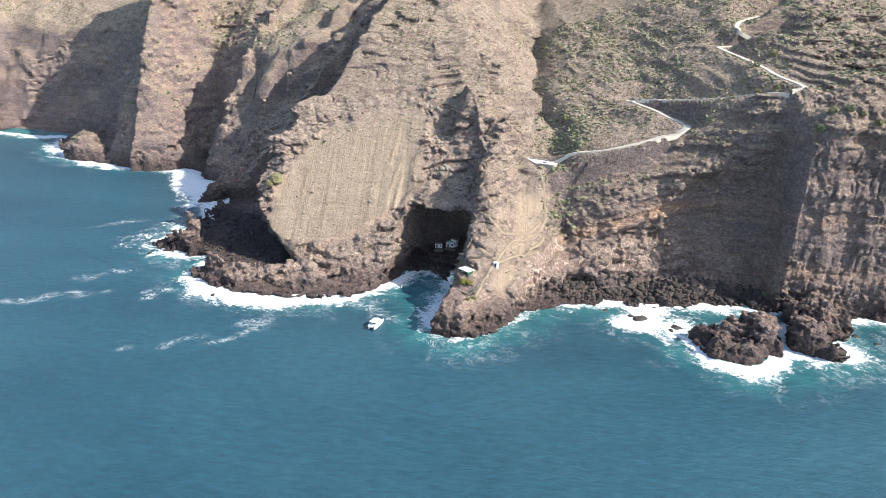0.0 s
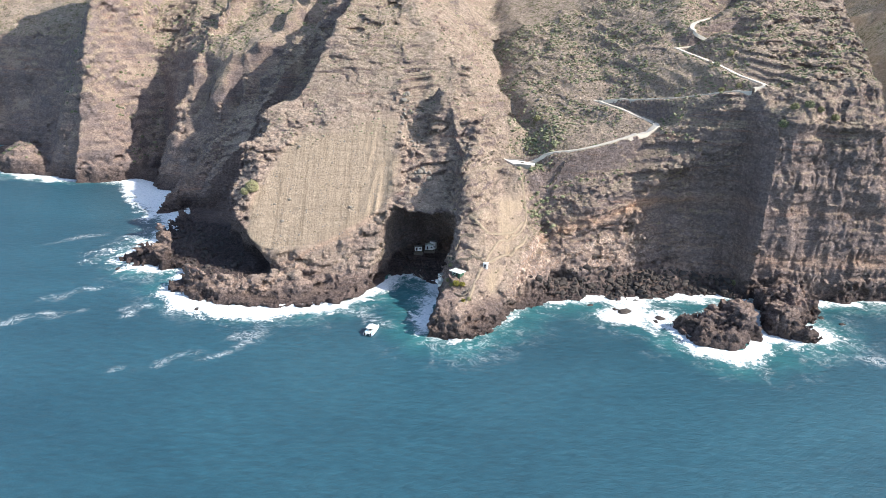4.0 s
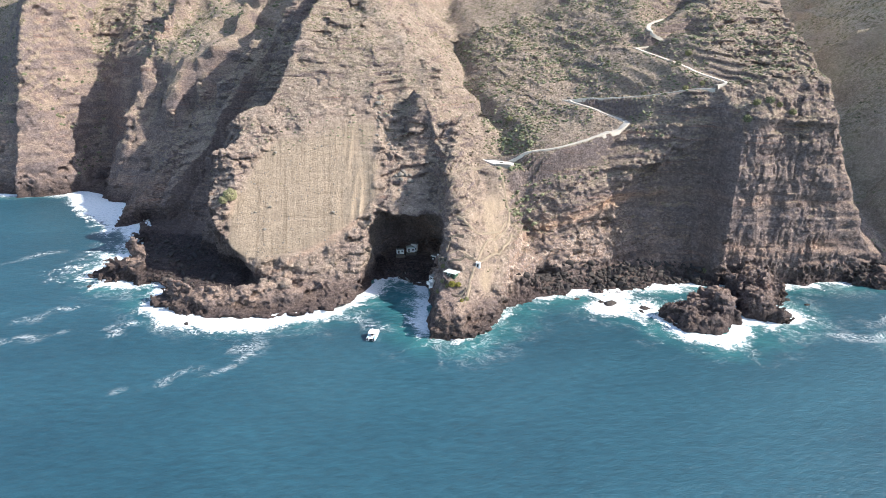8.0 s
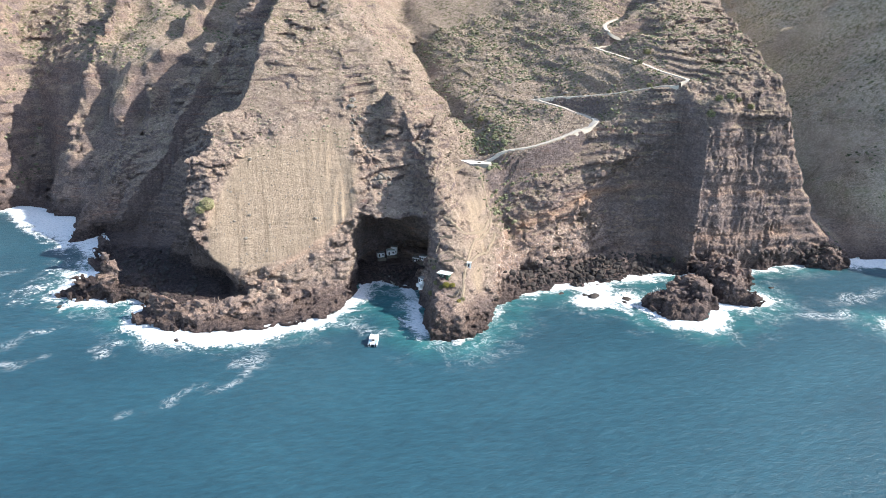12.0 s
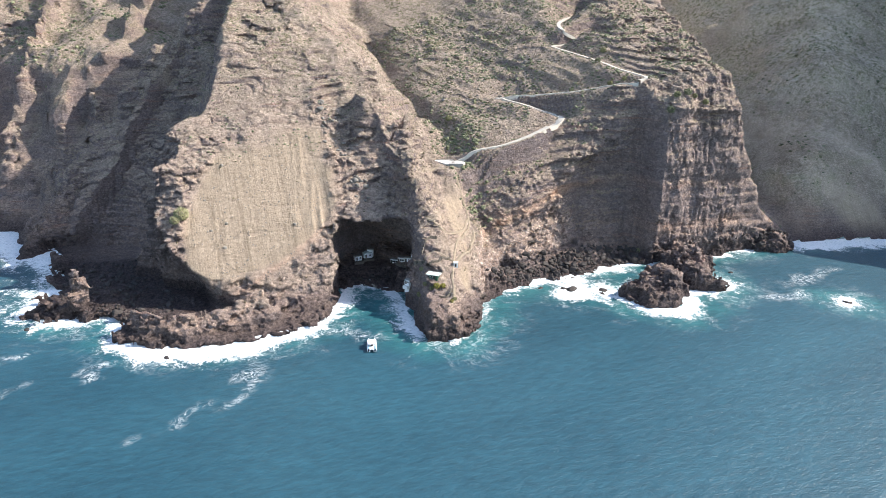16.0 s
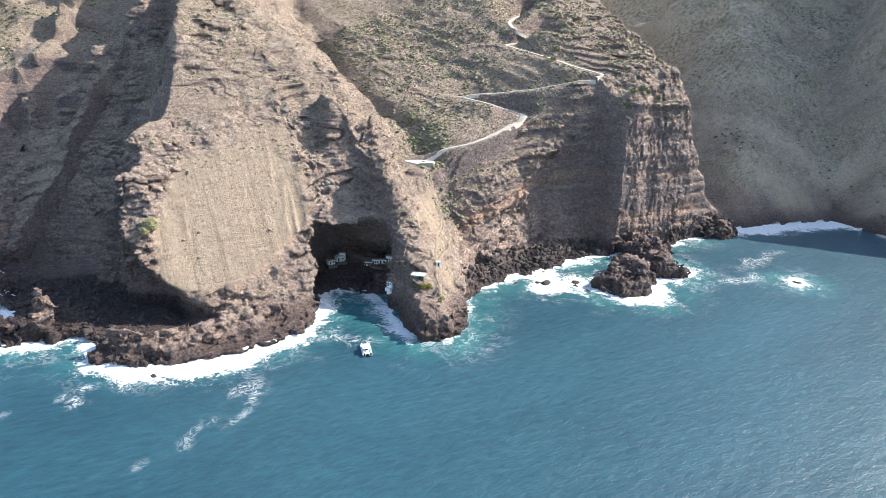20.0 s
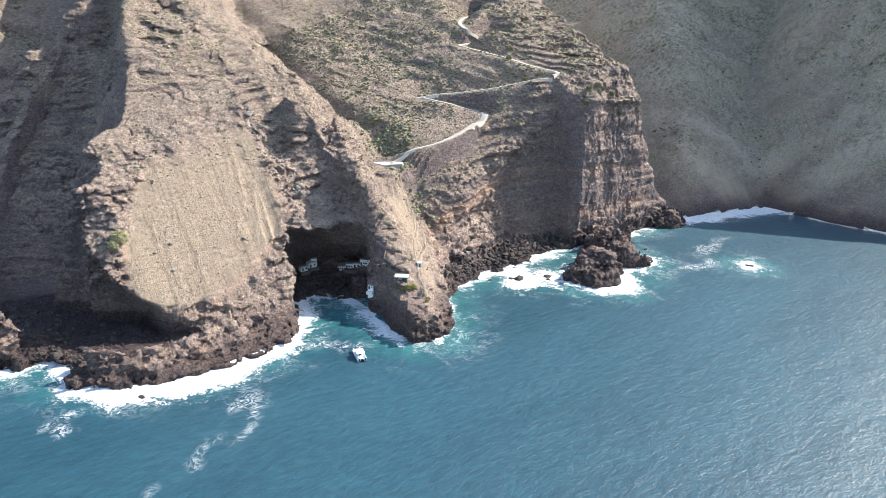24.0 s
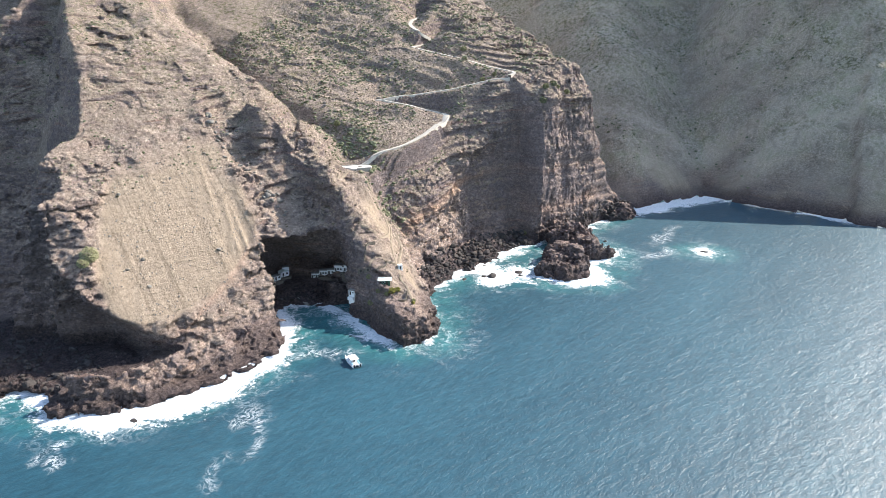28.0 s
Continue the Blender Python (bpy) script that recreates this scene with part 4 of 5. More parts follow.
ENGINE = plain("black_engine_cowl", (0.02, 0.02, 0.022), 0.35, 0.2)
STEEL = plain("stainless_rail", (0.55, 0.56, 0.57), 0.3, 0.1, metal=0.9)
GREENW = plain("green_painted_boards", (0.04, 0.10, 0.065), 0.7, 0.3)
ROOFP = plain("pale_corrugated_roof", (0.55, 0.60, 0.57), 0.55, 0.12)
CONC = plain("worn_concrete", (0.54, 0.48, 0.40), 0.85, 0.16, 0.35)
PALEC = plain("pale_plaster", (0.62, 0.56, 0.50), 0.85, 0.14, 0.5)
CONCD = plain("grey_concrete", (0.30, 0.28, 0.25), 0.9, 0.2, 0.8)
TRAIL = plain("trodden_earth", (0.27, 0.215, 0.155), 0.95, 0.2, 0.5)
STONE = plain("dry_stone", (0.16, 0.135, 0.11), 0.95, 0.35, 0.8)
LAVA = plain("black_lava_boulder", (0.062, 0.052, 0.047), 0.85, 0.5, 0.5)
PALE = plain("grey_boulder", (0.21, 0.19, 0.165), 0.95, 0.3, 0.5)
BARK = plain("grey_bark", (0.12, 0.10, 0.08), 0.95, 0.3, 1.5)


def leaf_material(name, dark, light):
    m = Mat(name, 0.75, 0.2)
    isl = m.node("ShaderNodeNewGeometry").outputs["Random Per Island"]
    obr = m.node("ShaderNodeObjectInfo").outputs["Random"]
    f = m.math("ADD", m.math("MULTIPLY", isl, 0.6), m.math("MULTIPLY", m.noise(1.7, 4), 0.3))
    f = m.math("ADD", f, m.math("MULTIPLY", obr, 0.1))
    m.color(m.ramp(f, (0.15, dark), (0.85, light)))
    m.bump(m.noise(5.0, 4, 0.7), 0.8, 0.3)
    return m.m


SHRUB = leaf_material("shrub_leaves", (0.085, 0.098, 0.052), (0.29, 0.29, 0.175))
DRY = leaf_material("dry_shrub", (0.10, 0.085, 0.05), (0.24, 0.20, 0.12))
BUSHG = leaf_material("bush_leaves", (0.15, 0.15, 0.075), (0.30, 0.285, 0.15))
PALEB = leaf_material("pale_bush_leaves", (0.22, 0.21, 0.11), (0.40, 0.37, 0.21))
YELLOW = leaf_material("yellow_bush_leaves", (0.14, 0.13, 0.03), (0.33, 0.29, 0.07))

# ---- the track ----
def smooth_line(pts, step):
    """Rounded line through points, sampled about every step metres."""
    p = [Vector(q) for q in pts]
    p = [p[0] * 2 - p[1], *p, p[-1] * 2 - p[-2]]
    out = []
    for i in range(1, len(p) - 2):
        n = max(2, int((p[i + 1] - p[i]).length / step))
        for k in range(n):
            t = k / n
            out.append(0.5 * (2 * p[i] + (p[i + 1] - p[i - 1]) * t + (2 * p[i - 1] - 5 * p[i] + 4 * p[i + 1] - p[i + 2]) * t * t + (3 * p[i] - p[i - 1] - 3 * p[i + 1] + p[i + 2]) * t ** 3))
    return out + [p[-2]]


def ribbon(name, line, width, drop, material, label, kind="structure", wobble=0.15):
    """A level way with sloping shoulders, laid along a line."""
    bm = bmesh.new()
    rows = []
    for i, p in enumerate(line):
        d = line[min(i + 1, len(line) - 1)] - line[max(i - 1, 0)]
        n = Vector((-d.y, d.x, 0)).normalized()
        w = width(i / len(line)) / 2 * (1 + wobble * noise.noise(p * 0.35))
        rows.append([bm.verts.new(p + n * s + Vector((0, 0, z))) for s, z in ((-w - 0.5, -drop), (-w, 0), (0, 0.04), (w, 0), (w + 0.5, -drop))])
    for a, b in zip(rows, rows[1:]):
        for k in range(4):
            bm.faces.new((a[k], a[k + 1], b[k + 1], b[k]))
    ob = part(name, bm, material)
    return tagged(ob, label, "road", kind=kind)


def laid(line, lift, reach=3):
    """The line put on the rock, evened out along its length."""
    zs = [ground(p.x, p.y)[0] for p in line]
    out = []
    for i, p in enumerate(line):
        a = zs[max(0, i - reach):i + reach + 1]
        out.append(Vector((p.x, p.y, max(sum(a) / len(a), zs[i]) + lift)))
    return out


track = laid(smooth_line(TRACK[:13], 1.5), 0.45, 3)
ribbon("road", track, lambda t: 2.6 + 1.3 * math.exp(-((t - 0.42) / 0.17) ** 2), 2.4, CONC, "pale concrete track zigzagging up the slope")
track2 = laid(smooth_line(TRACK[12:17], 1.5), 0.45, 3)
ribbon("road", track2, lambda t: 2.7, 2.4, CONC, "pale concrete track climbing to the terraces")
track3 = laid(smooth_line(TRACK[16:], 1.5), 0.45, 3)
ribbon("road", track3, lambda t: 2.7, 2.4, CONC, "pale concrete track above the hairpin")
trail = laid(smooth_line([(80, 104, 0), (83, 92, 0), (85, 82, 0), (82, 72, 0), (75, 63, 0), (67, 54, 0), (61, 45, 0), (58, 39, 0), (54, 31, 0), (51, 22, 0), (47, 13, 0)], 1.0), 0.12, 2)
ribbon("path", trail, lambda t: 0.9, 0.7, TRAIL, "trodden earth footpath down the promontory")
trail2 = laid(smooth_line([(80, 102, 0), (74, 99, 0), (66, 95, 0), (58, 88, 0)], 1.0), 0.12, 2)
ribbon("path", trail2, lambda t: 0.9, 0.8, TRAIL, "narrow earth footpath along the ridge")
trail3 = laid(smooth_line([(58, 40, 0), (52, 44, 0), (47, 45, 0), (43, 42, 0)], 1.0), 0.12, 2)
ribbon("path", trail3, lambda t: 1.1, 0.8, TRAIL, "earth footpath to the flat-roofed hut")
trail4 = laid(smooth_line([(57, 38, 0), (62, 42.5, 0), (72.5, 52.5, 0), (80, 62, 0), (84, 70, 0)], 1.0), 0.12, 2)
ribbon("path", trail4, lambda t: 1.7, 0.8, TRAIL, "wider pale earth track along the eastern edge")
trail5 = laid(smooth_line([(51, 59, 0), (54, 57, 0), (60, 55, 0), (69, 60, 0), (76, 66, 0), (82, 75, 0)], 1.0), 0.12, 2)
ribbon("path", trail5, lambda t: 1.0, 0.8, TRAIL, "narrow earth footpath across the steep slope")


def platform():
    z = 66.1
    e = tagged(empty("turning_platform", pose(82, 101.5, z, 7, 0, -17)), "white concrete turning platform at the end of the track", "platform")
    outline = ((-9.5, 3.2), (-8.8, 1.6), (-3.5, -3.6), (-1.0, -4.4), (7.5, -3.2), (9.4, -2.0), (9.0, 0.6), (3.0, 2.2), (-2.0, 3.0))
    part("slab", loft([[(x * k, y * k, h) for x, y in outline] for h, k in ((-3.0, 0.97), (-0.1, 1.0), (0.0, 0.985))]), PALEC, e)
    part("retaining_wall", boxes((-1.0, 7.6, -4.6, -4.15, -3.0, 0.35), bevel=0.06), CONCD, e, "low grey retaining wall")
    part("kerb", boxes((-8.0, 2.5, 2.9, 3.25, -1.0, 0.45), bevel=0.05), CONCD, e, "pale kerb against the slope")
    part("bench", boxes((1.0, 3.0, -1.5, -0.9, 0.004, 0.5), bevel=0.03), STONE, e, "dark low stone bench")

platform()


# ---- the boat ----
def catamaran():
    e = tagged(empty("catamaran", pose(2.5, 6.0, 0.0, 0, 0, -17)), "small white power catamaran drifting off the cave", "boat")

    def hull_side(sx):
        rings = []
        for y, w, keel, top in ((-5.4, 0.75, 0.05, 1.15), (-3, 0.8, -0.15, 1.15), (1.5, 0.78, -0.2, 1.25), (3.8, 0.6, -0.1, 1.4), (5.2, 0.25, 0.35, 1.55), (5.7, 0.06, 0.9, 1.62)):
            cx = sx * 1.45
            rings.append([(cx - w, y, top), (cx - w * 0.95, y, 0.35 + keel * 0.5), (cx, y, keel - 0.15), (cx + w * 0.95, y, 0.35 + keel * 0.5), (cx + w, y, top)])
        return loft(rings)

    for sx in (-1, 1):
        h = part("hull", hull_side(sx), GEL, e, smooth=False)
        part("stripe", boxes((sx * 1.45 + sx * 0.79, sx * 1.45 + sx * 0.83, -5.0, 2.4, 0.75, 0.95)), BLUE, h, "pale blue hull stripe")
        part("outboard_engine", loft([[(sx * 1.45 + a * s, -5.75 + b * s, z) for a, b in ((-0.3, -0.35), (0.3, -0.35), (0.3, 0.3), (-0.3, 0.3))] for z, s in ((0.2, 0.5), (0.8, 0.7), (1.0, 1.0), (1.55, 1.0), (1.75, 0.7))]), ENGINE, e, "black outboard engine")
    part("deck", boxes((-2.2, 2.2, -5.2, 4.4, 1.16, 1.32), bevel=0.04), GEL, e)
    part("foredeck_net", boxes((-0.7, 0.7, 4.404, 5.2, 1.3, 1.36)), ROOFP, e, "pale foredeck panel")
    cab = part("cabin", loft([[(x * s, y, z) for x, y in ((-1.75, -1.2), (1.75, -1.2), (1.5, 2.6 - (z - 1.32) * 0.6), (-1.5, 2.6 - (z - 1.32) * 0.6))] for z, s in ((1.322, 1.0), (2.2, 0.95), (2.9, 0.88))]), GEL, e)
    for sx in (-1, 1):
        part("side_window", boxes((sx * 1.585, sx * 1.66, -0.7, 1.5, 2.15, 2.6)), GLASS, cab, "dark side window")
    part("windscreen", boxes((-1.15, 1.15, 1.82, 2.12, 2.15, 2.62)), GLASS, cab, "dark windscreen")
    part("hardtop", boxes((-1.9, 1.9, -3.4, 1.7, 2.92, 3.06), bevel=0.05), WHITE, e, "white hardtop over the cockpit")
    part("hatch", boxes((-0.5, 0.5, -0.4, 0.6, 3.064, 3.14), bevel=0.02), BLUE, e, "blue roof hatch")
    for x, y in ((-1.75, -3.2), (1.75, -3.2)):
        part("roof_post", tube(bmesh.new(), (x, y, 1.32), (x, y, 2.92), 0.05), STEEL, e)
    for x in (-1.6, 1.6):
        part("bench", boxes((x - 0.3, x + 0.3, -4.8, -1.6, 1.324, 1.75), bevel=0.05), BLUE, e, "blue cockpit bench")
    part("console", boxes((-0.5, 0.5, -1.9, -1.25, 1.324, 2.2), bevel=0.05), DARK, e, "dark helm console")
    for sx in (-1, 1):
        bm = bmesh.new()
        tube(bm, (sx * 2.1, 1.0, 1.95), (sx * 1.6, 5.2, 2.1), 0.03, 6)
        for y, x in ((1.0, 2.1), (3.0, 1.87), (5.2, 1.6)):
            tube(bm, (sx * x, y, 1.32), (sx * x, y, 2.0), 0.025, 6)
        part("bow_rail", bm, STEEL, e)
    part("mast", tube(bmesh.new(), (0, -0.9, 3.06), (0, -0.9, 4.4), 0.04), STEEL, e, "short radio mast")


catamaran()


# ---- houses in the cave ----
def cave_house(x, y, turn, w, dep, h, label, gable=False, doors=1, windows=1, z=None):
    if z is None:
        z = ground(x, y, 15.0)[0] - 0.25
    e = tagged(empty("cave_house", pose(x, y, z, 0, 0, turn)), label, "house", "white houses inside the cave")
    part("footing", boxes((-w / 2 + 0.1, w / 2 - 0.1, 0.1, dep, -7.0, -0.3)), STONE, e, "dark stone footing")
    part("wall", boxes((-w / 2, w / 2, 0, dep, -0.296, h), bevel=0.04), WHITE, e)
    if gable:
        part("roof", loft([[(-w / 2 - 0.2, yy, h + 0.004), (w / 2 + 0.2, yy, h + 0.004), (w / 2 + 0.2, yy, h + 0.12), (0, yy, h + 0.9), (-w / 2 - 0.2, yy, h + 0.12)] for yy in (-0.25, dep + 0.2)]), ROOFP, e, "pale pitched roof")
    else:
        part("roof", boxes((-w / 2 - 0.15, w / 2 + 0.15, -0.2, dep + 0.1, h + 0.004, h + 0.2), bevel=0.03), CONCD, e, "grey flat roof")
    n = doors + windows
    for i in range(n):
        cx = -w / 2 + w * (i + 0.5) / n
        if i % 2 == 0 and doors > i // 2:
            d = part("door", boxes((cx - 0.45, cx + 0.45, -0.05, -0.004, 0.0, 2.0)), DARK, e, "dark wooden door")
            part("handle", boxes((cx + 0.3, cx + 0.36, -0.10, -0.054, 0.95, 1.05)), STEEL, d)
        else:
            f = part("window", boxes((cx - 0.5, cx + 0.5, -0.06, -0.004, 0.9, 1.9)), DARK, e, "small dark window")
            part("pane", boxes((cx - 0.4, cx + 0.4, -0.08, -0.064, 1.0, 1.8)), GLASS, f)
    part("terrace", boxes((-w / 2 - 0.6, w / 2 + 0.6, -1.6, 0.08, -6.0, -0.35), bevel=0.05), STONE, e, "dark stone terrace")


cave_house(24.8, 102.5, 5, 4.2, 3.0, 2.5, "tiny white flat-roofed house at the cave wall", z=8.6)
cave_house(31.6, 105.5, 0, 5.0, 3.2, 2.6, "white house with a pale pitched roof", gable=True, z=8.6)
cave_house(33.5, 107.5, -25, 3.6, 3.0, 4.4, "taller white house standing behind its neighbour", windows=2, doors=0, z=8.6)
cave_house(44.2, 93.8, -40, 4.6, 3.0, 2.6, "long white house with a row of doors", windows=2, doors=2)
cave_house(47.4, 90.6, -42, 4.2, 3.0, 2.9, "white house with dark windows in the long row", windows=2)
cave_house(50.4, 87.4, -45, 4.0, 3.0, 2.6, "white house with a low flat roof in the row", windows=1)
cave_house(53.6, 84.6, -50, 4.4, 3.2, 3.6, "two-tone white house at the end of the row", windows=2)
cave_house(55.0, 80.6, -62, 2.8, 2.6, 3.9, "narrow white house against the cave wall", windows=1, doors=0)
cave_house(53.2, 76.5, -66, 3.0, 2.6, 4.4, "tall narrow white house beside the steps", windows=1)


def landing():
    z = 7.2
    e = tagged(empty("boat_store", pose(35.9, 49.4, 11.4, 0, 0, -62)), "small white boat store on the rock wall", "hut")
    part("wall", boxes((-1.6, 1.6, 0, 4.5, -5.0, 2.3), bevel=0.04), WHITE, e)
    part("roof", boxes((-1.8, 1.8, -0.2, 3.0, 2.304, 2.5), bevel=0.03), CONCD, e, "grey flat roof")
    part("door", boxes((-1.1, -0.2, -0.05, -0.004, 0, 1.9)), DARK, e, "dark doorway")
    part("window", boxes((0.4, 1.2, -0.05, -0.004, 1.0, 1.7)), GLASS, e, "dark window")
    part("porch", boxes((-1.6, 1.6, -1.6, -0.1, -2.5, -0.8), bevel=0.05), WHITE, e, "white porch wall")


landing()


def walkway():
    e = tagged(empty("concrete_slipway", pose(27, 80, 0.6, 0, 0, 20)), "grey concrete slipway on the cave beach", "slipway")
    part("ramp", loft([[(-1.2, y, z - 0.6), (1.2, y, z - 0.6), (1.2, y, z), (-1.2, y, z)] for y, z in ((-4, -0.3), (0, 0.7), (5, 2.2))]), CONCD, e)
    part("kerb", boxes((-1.45, -1.21, -3, 4, 0.6, 1.3), bevel=0.04), CONCD, e)


walkway()


# ---- on the promontory ----
def hut():
    z = 20.4
    e = tagged(empty("flat_roofed_hut", pose(44, 32, z - 0.2, 0, 0, -42)), "green board hut under a pale flat roof", "hut")
    part("wall", boxes((-2.8, 2.8, -1.9, 1.9, -4.0, 2.2), bevel=0.03), GREENW, e)
    roof = part("roof", boxes((-3.6, 3.6, -2.6, 2.6, 2.3, 2.46), bevel=0.03), ROOFP, e, "pale corrugated flat roof")
    for i in range(11):
        x = -3.4 + i * 0.68
        part("roof_rib", boxes((x - 0.06, x + 0.06, -2.55, 2.55, 2.464, 2.53)), ROOFP, roof)
    part("door", boxes((0.6, 1.6, -1.96, -1.904, 0, 1.9)), DARK, e, "dark door")
    for x in (-1.9, -0.4):
        f = part("window", boxes((x - 0.55, x + 0.55, -1.96, -1.904, 0.9, 1.7)), WHITE, e, "white window frame")
        part("pane", boxes((x - 0.45, x + 0.45, -1.985, -1.964, 1.0, 1.6)), GLASS, f)
    for x in (-3.3, 3.3):
        part("post", boxes((x - 0.07, x + 0.07, -2.45, -2.31, -4.0, 2.3)), DARK, e)


hut()


def shed():
    z = ground(58.6, 36.8)[0]
    e = tagged(empty("white_shed", pose(58.6, 36.8, z - 0.1, 0, 0, -25)), "small whitewashed shed beside the footpath", "hut")
    part("wall", boxes((-1.1, 1.1, -0.9, 0.9, -0.8, 2.3), bevel=0.05), WHITE, e)
    part("roof", boxes((-1.25, 1.25, -1.05, 1.05, 2.304, 2.45), bevel=0.03), WHITE, e)
    part("door", boxes((-0.4, 0.4, -0.96, -0.904, 0, 1.8)), DARK, e, "dark doorway")


shed()


def stone_wall(pts, height, thick, label):
    """A dry stone wall along points, each stone a part."""
    line = laid(smooth_line([(*p, 0) for p in pts], 0.9), 0.0, 2)
    e = tagged(empty("stone_wall", Matrix.Translation(line[0])), label, "wall", "dry stone walls on the promontory")
    rnd = random.Random(len(pts) * 7 + int(pts[0][0]))
    for a, b in zip(line, line[1:]):
        d = (b - a)
        ang = math.atan2(d.y, d.x)
        z = -0.5
        while z < height:
            h = rnd.uniform(0.35, 0.6)
            o = part("stone", boxes((-0.48, 0.48, -thick / 2 * rnd.uniform(0.8, 1.2), thick / 2 * rnd.uniform(0.8, 1.2), 0, h * 0.96), bevel=0.07), STONE, e)
            o.matrix_basis = pose(*((a + b) / 2 - line[0] + Vector((0, 0, z))), 0, rnd.uniform(-4, 4), math.degrees(ang) + rnd.uniform(-6, 6))
            z += h


stone_wall([(44, 38), (48, 38), (53, 40), (57, 41)], 0.9, 0.6, "curved low stone terrace wall beside the hut")
stone_wall([(43, 47), (48, 50), (53, 50)], 1.0, 0.6, "low stone terrace wall on the ridge")
stone_wall([(42, 20), (46, 19), (50, 22)], 0.8, 0.6, "low stone wall at the tip of the promontory")


def slab_roof(x, y, turn, w, d, label):
    z = ground(x, y)[0]
    e = tagged(empty("store_shelter", pose(x, y, z, 0, 0, turn)), label, "shelter")
    part("roof", boxes((-w / 2, w / 2, -d / 2, d / 2, 1.6, 1.8), bevel=0.04), STONE, e)
    part("wall", boxes((-w / 2 + 0.3, w / 2 - 0.3, -d / 2 + 0.4, d / 2 - 0.1, -1.0, 1.596), bevel=0.04), STONE, e, "dark stone wall")
    part("doorway", boxes((-0.5, 0.5, -d / 2 + 0.34, -d / 2 + 0.396, 0.0, 1.4)), DARK, e, "dark doorway")


slab_roof(42.5, 43.5, -35, 4.2, 2.4, "low stone shelter under a pale concrete slab")
slab_roof(41.0, 47.5, -40, 3.6, 2.2, "low stone store with a sloping slab roof")


# ---- boulders ----
def lump(seed, rough=0.35, sub=2):
    """A broken block of rock about one metre in radius."""
    bm = bmesh.new()
    bmesh.ops.create_icosphere(bm, subdivisions=sub, radius=1.0)
    rnd = random.Random(seed)
    cuts = [(Vector((rnd.gauss(0, 1), rnd.gauss(0, 1), rnd.gauss(0, 1))).normalized(), rnd.uniform(0.55, 0.85)) for _ in range(9)]
    off = Vector((seed * 3.1, seed * 1.7, 0))
    for v in bm.verts:
        for n, c in cuts:
            over = v.co.dot(n) - c
            if over > 0:
                v.co -= n * over * 0.9
        v.co *= 1 + rough * 0.5 * noise.noise(v.co * 1.6 + off)
        v.co.z *= 0.78
    return bm


def lump_mesh(name, seed, material):
    bm = lump(seed)
    me = bpy.data.meshes.new(name)
    bm.to_mesh(me)
    bm.free()
    me.materials.append(material)
    return me


DARKS = [lump_mesh("boulder", i, LAVA) for i in range(8)]
GREYS = [lump_mesh("boulder", i + 20, PALE) for i in range(5)]
rnd = random.Random(5)


def boulders(count, spot, sizes, meshes, label, group, top=400.0, name="boulder", most=400.0):
    n = tries = 0
    while n < count and tries < count * 12:
        tries += 1
        x, y = spot()
        z, nor = ground(x, y, top)
        if z < 0.2 or z > most:
            continue
        r = sizes[0] + (sizes[1] - sizes[0]) * rnd.random() ** 2.2
        ob = new(name, rnd.choice(meshes))
        ob.matrix_world = pose(x, y, z + r * 0.25, rnd.uniform(-25, 25), rnd.uniform(-25, 25), rnd.uniform(0, 360)) @ Matrix.Diagonal((r * rnd.uniform(0.8, 1.3), r * rnd.uniform(0.8, 1.2), r * rnd.uniform(0.7, 1.1), 1))
        tagged(ob, label, "boulder", group)
        n += 1


boulders(210, lambda: (rnd.uniform(80, 206), rnd.uniform(52, 76)), (0.9, 2.6), DARKS, "black wave-rounded lava boulder on the beach", "boulders on the alcove beach", 30.0, most=13.0)
boulders(70, lambda: (rnd.uniform(236, 330), rnd.uniform(58, 70)), (0.9, 2.4), DARKS, "black lava boulder at the foot of the buttress", "boulders under the buttress", 30.0, "lava_block", most=12.0)
boulders(70, lambda: (rnd.uniform(-135, -80), rnd.uniform(62, 150)), (0.8, 2.2), DARKS, "black boulder on the shaded shore", "boulders under the headland", 12.0, "shore_boulder")
boulders(26, lambda: (rnd.uniform(14, 40), rnd.uniform(76, 92)), (0.7, 1.8), DARKS, "dark boulder on the cave beach", "boulders in the cave", 20.0)


def gully_spot():
    t = rnd.random()
    return 12 + 16 * t + rnd.gauss(0, 2.5), 146 - 50 * t + rnd.gauss(0, 3)


boulders(46, gully_spot, (0.7, 2.2), GREYS, "pale grey boulder fallen into the gully", "boulders in the gully", name="gully_boulder")
boulders(40, lambda: (rnd.uniform(-60, 10), rnd.uniform(72, 175)), (0.5, 1.2), GREYS, "grey stone lying on the scree slope", "stones on the scree", name="scree_stone")
boulders(30, lambda: (rnd.uniform(85, 200), rnd.uniform(100, 170)), (0.7, 1.9), GREYS, "grey boulder on the shrubby slope", "boulders on the valley slope", name="slope_boulder")
for x, y, r in ((135, 38, 4.0), (131, 41, 2.2), (152, 31, 3.0), (148, 27, 1.8), (277, -31, 3.0), (118, 46, 2.0), (-86, 26, 1.6), (-146, 78, 1.8), (243, 38, 2.4), (250, 30, 1.8)):
    ob = new("awash_rock", rnd.choice(DARKS))
    ob.matrix_world = pose(x, y, -0.35 * r, 0, 0, rnd.uniform(0, 360)) @ Matrix.Diagonal((r * 1.3, r, r, 1))
    tagged(ob, "black rock awash in white surf", "rock", "rocks awash off the beach")


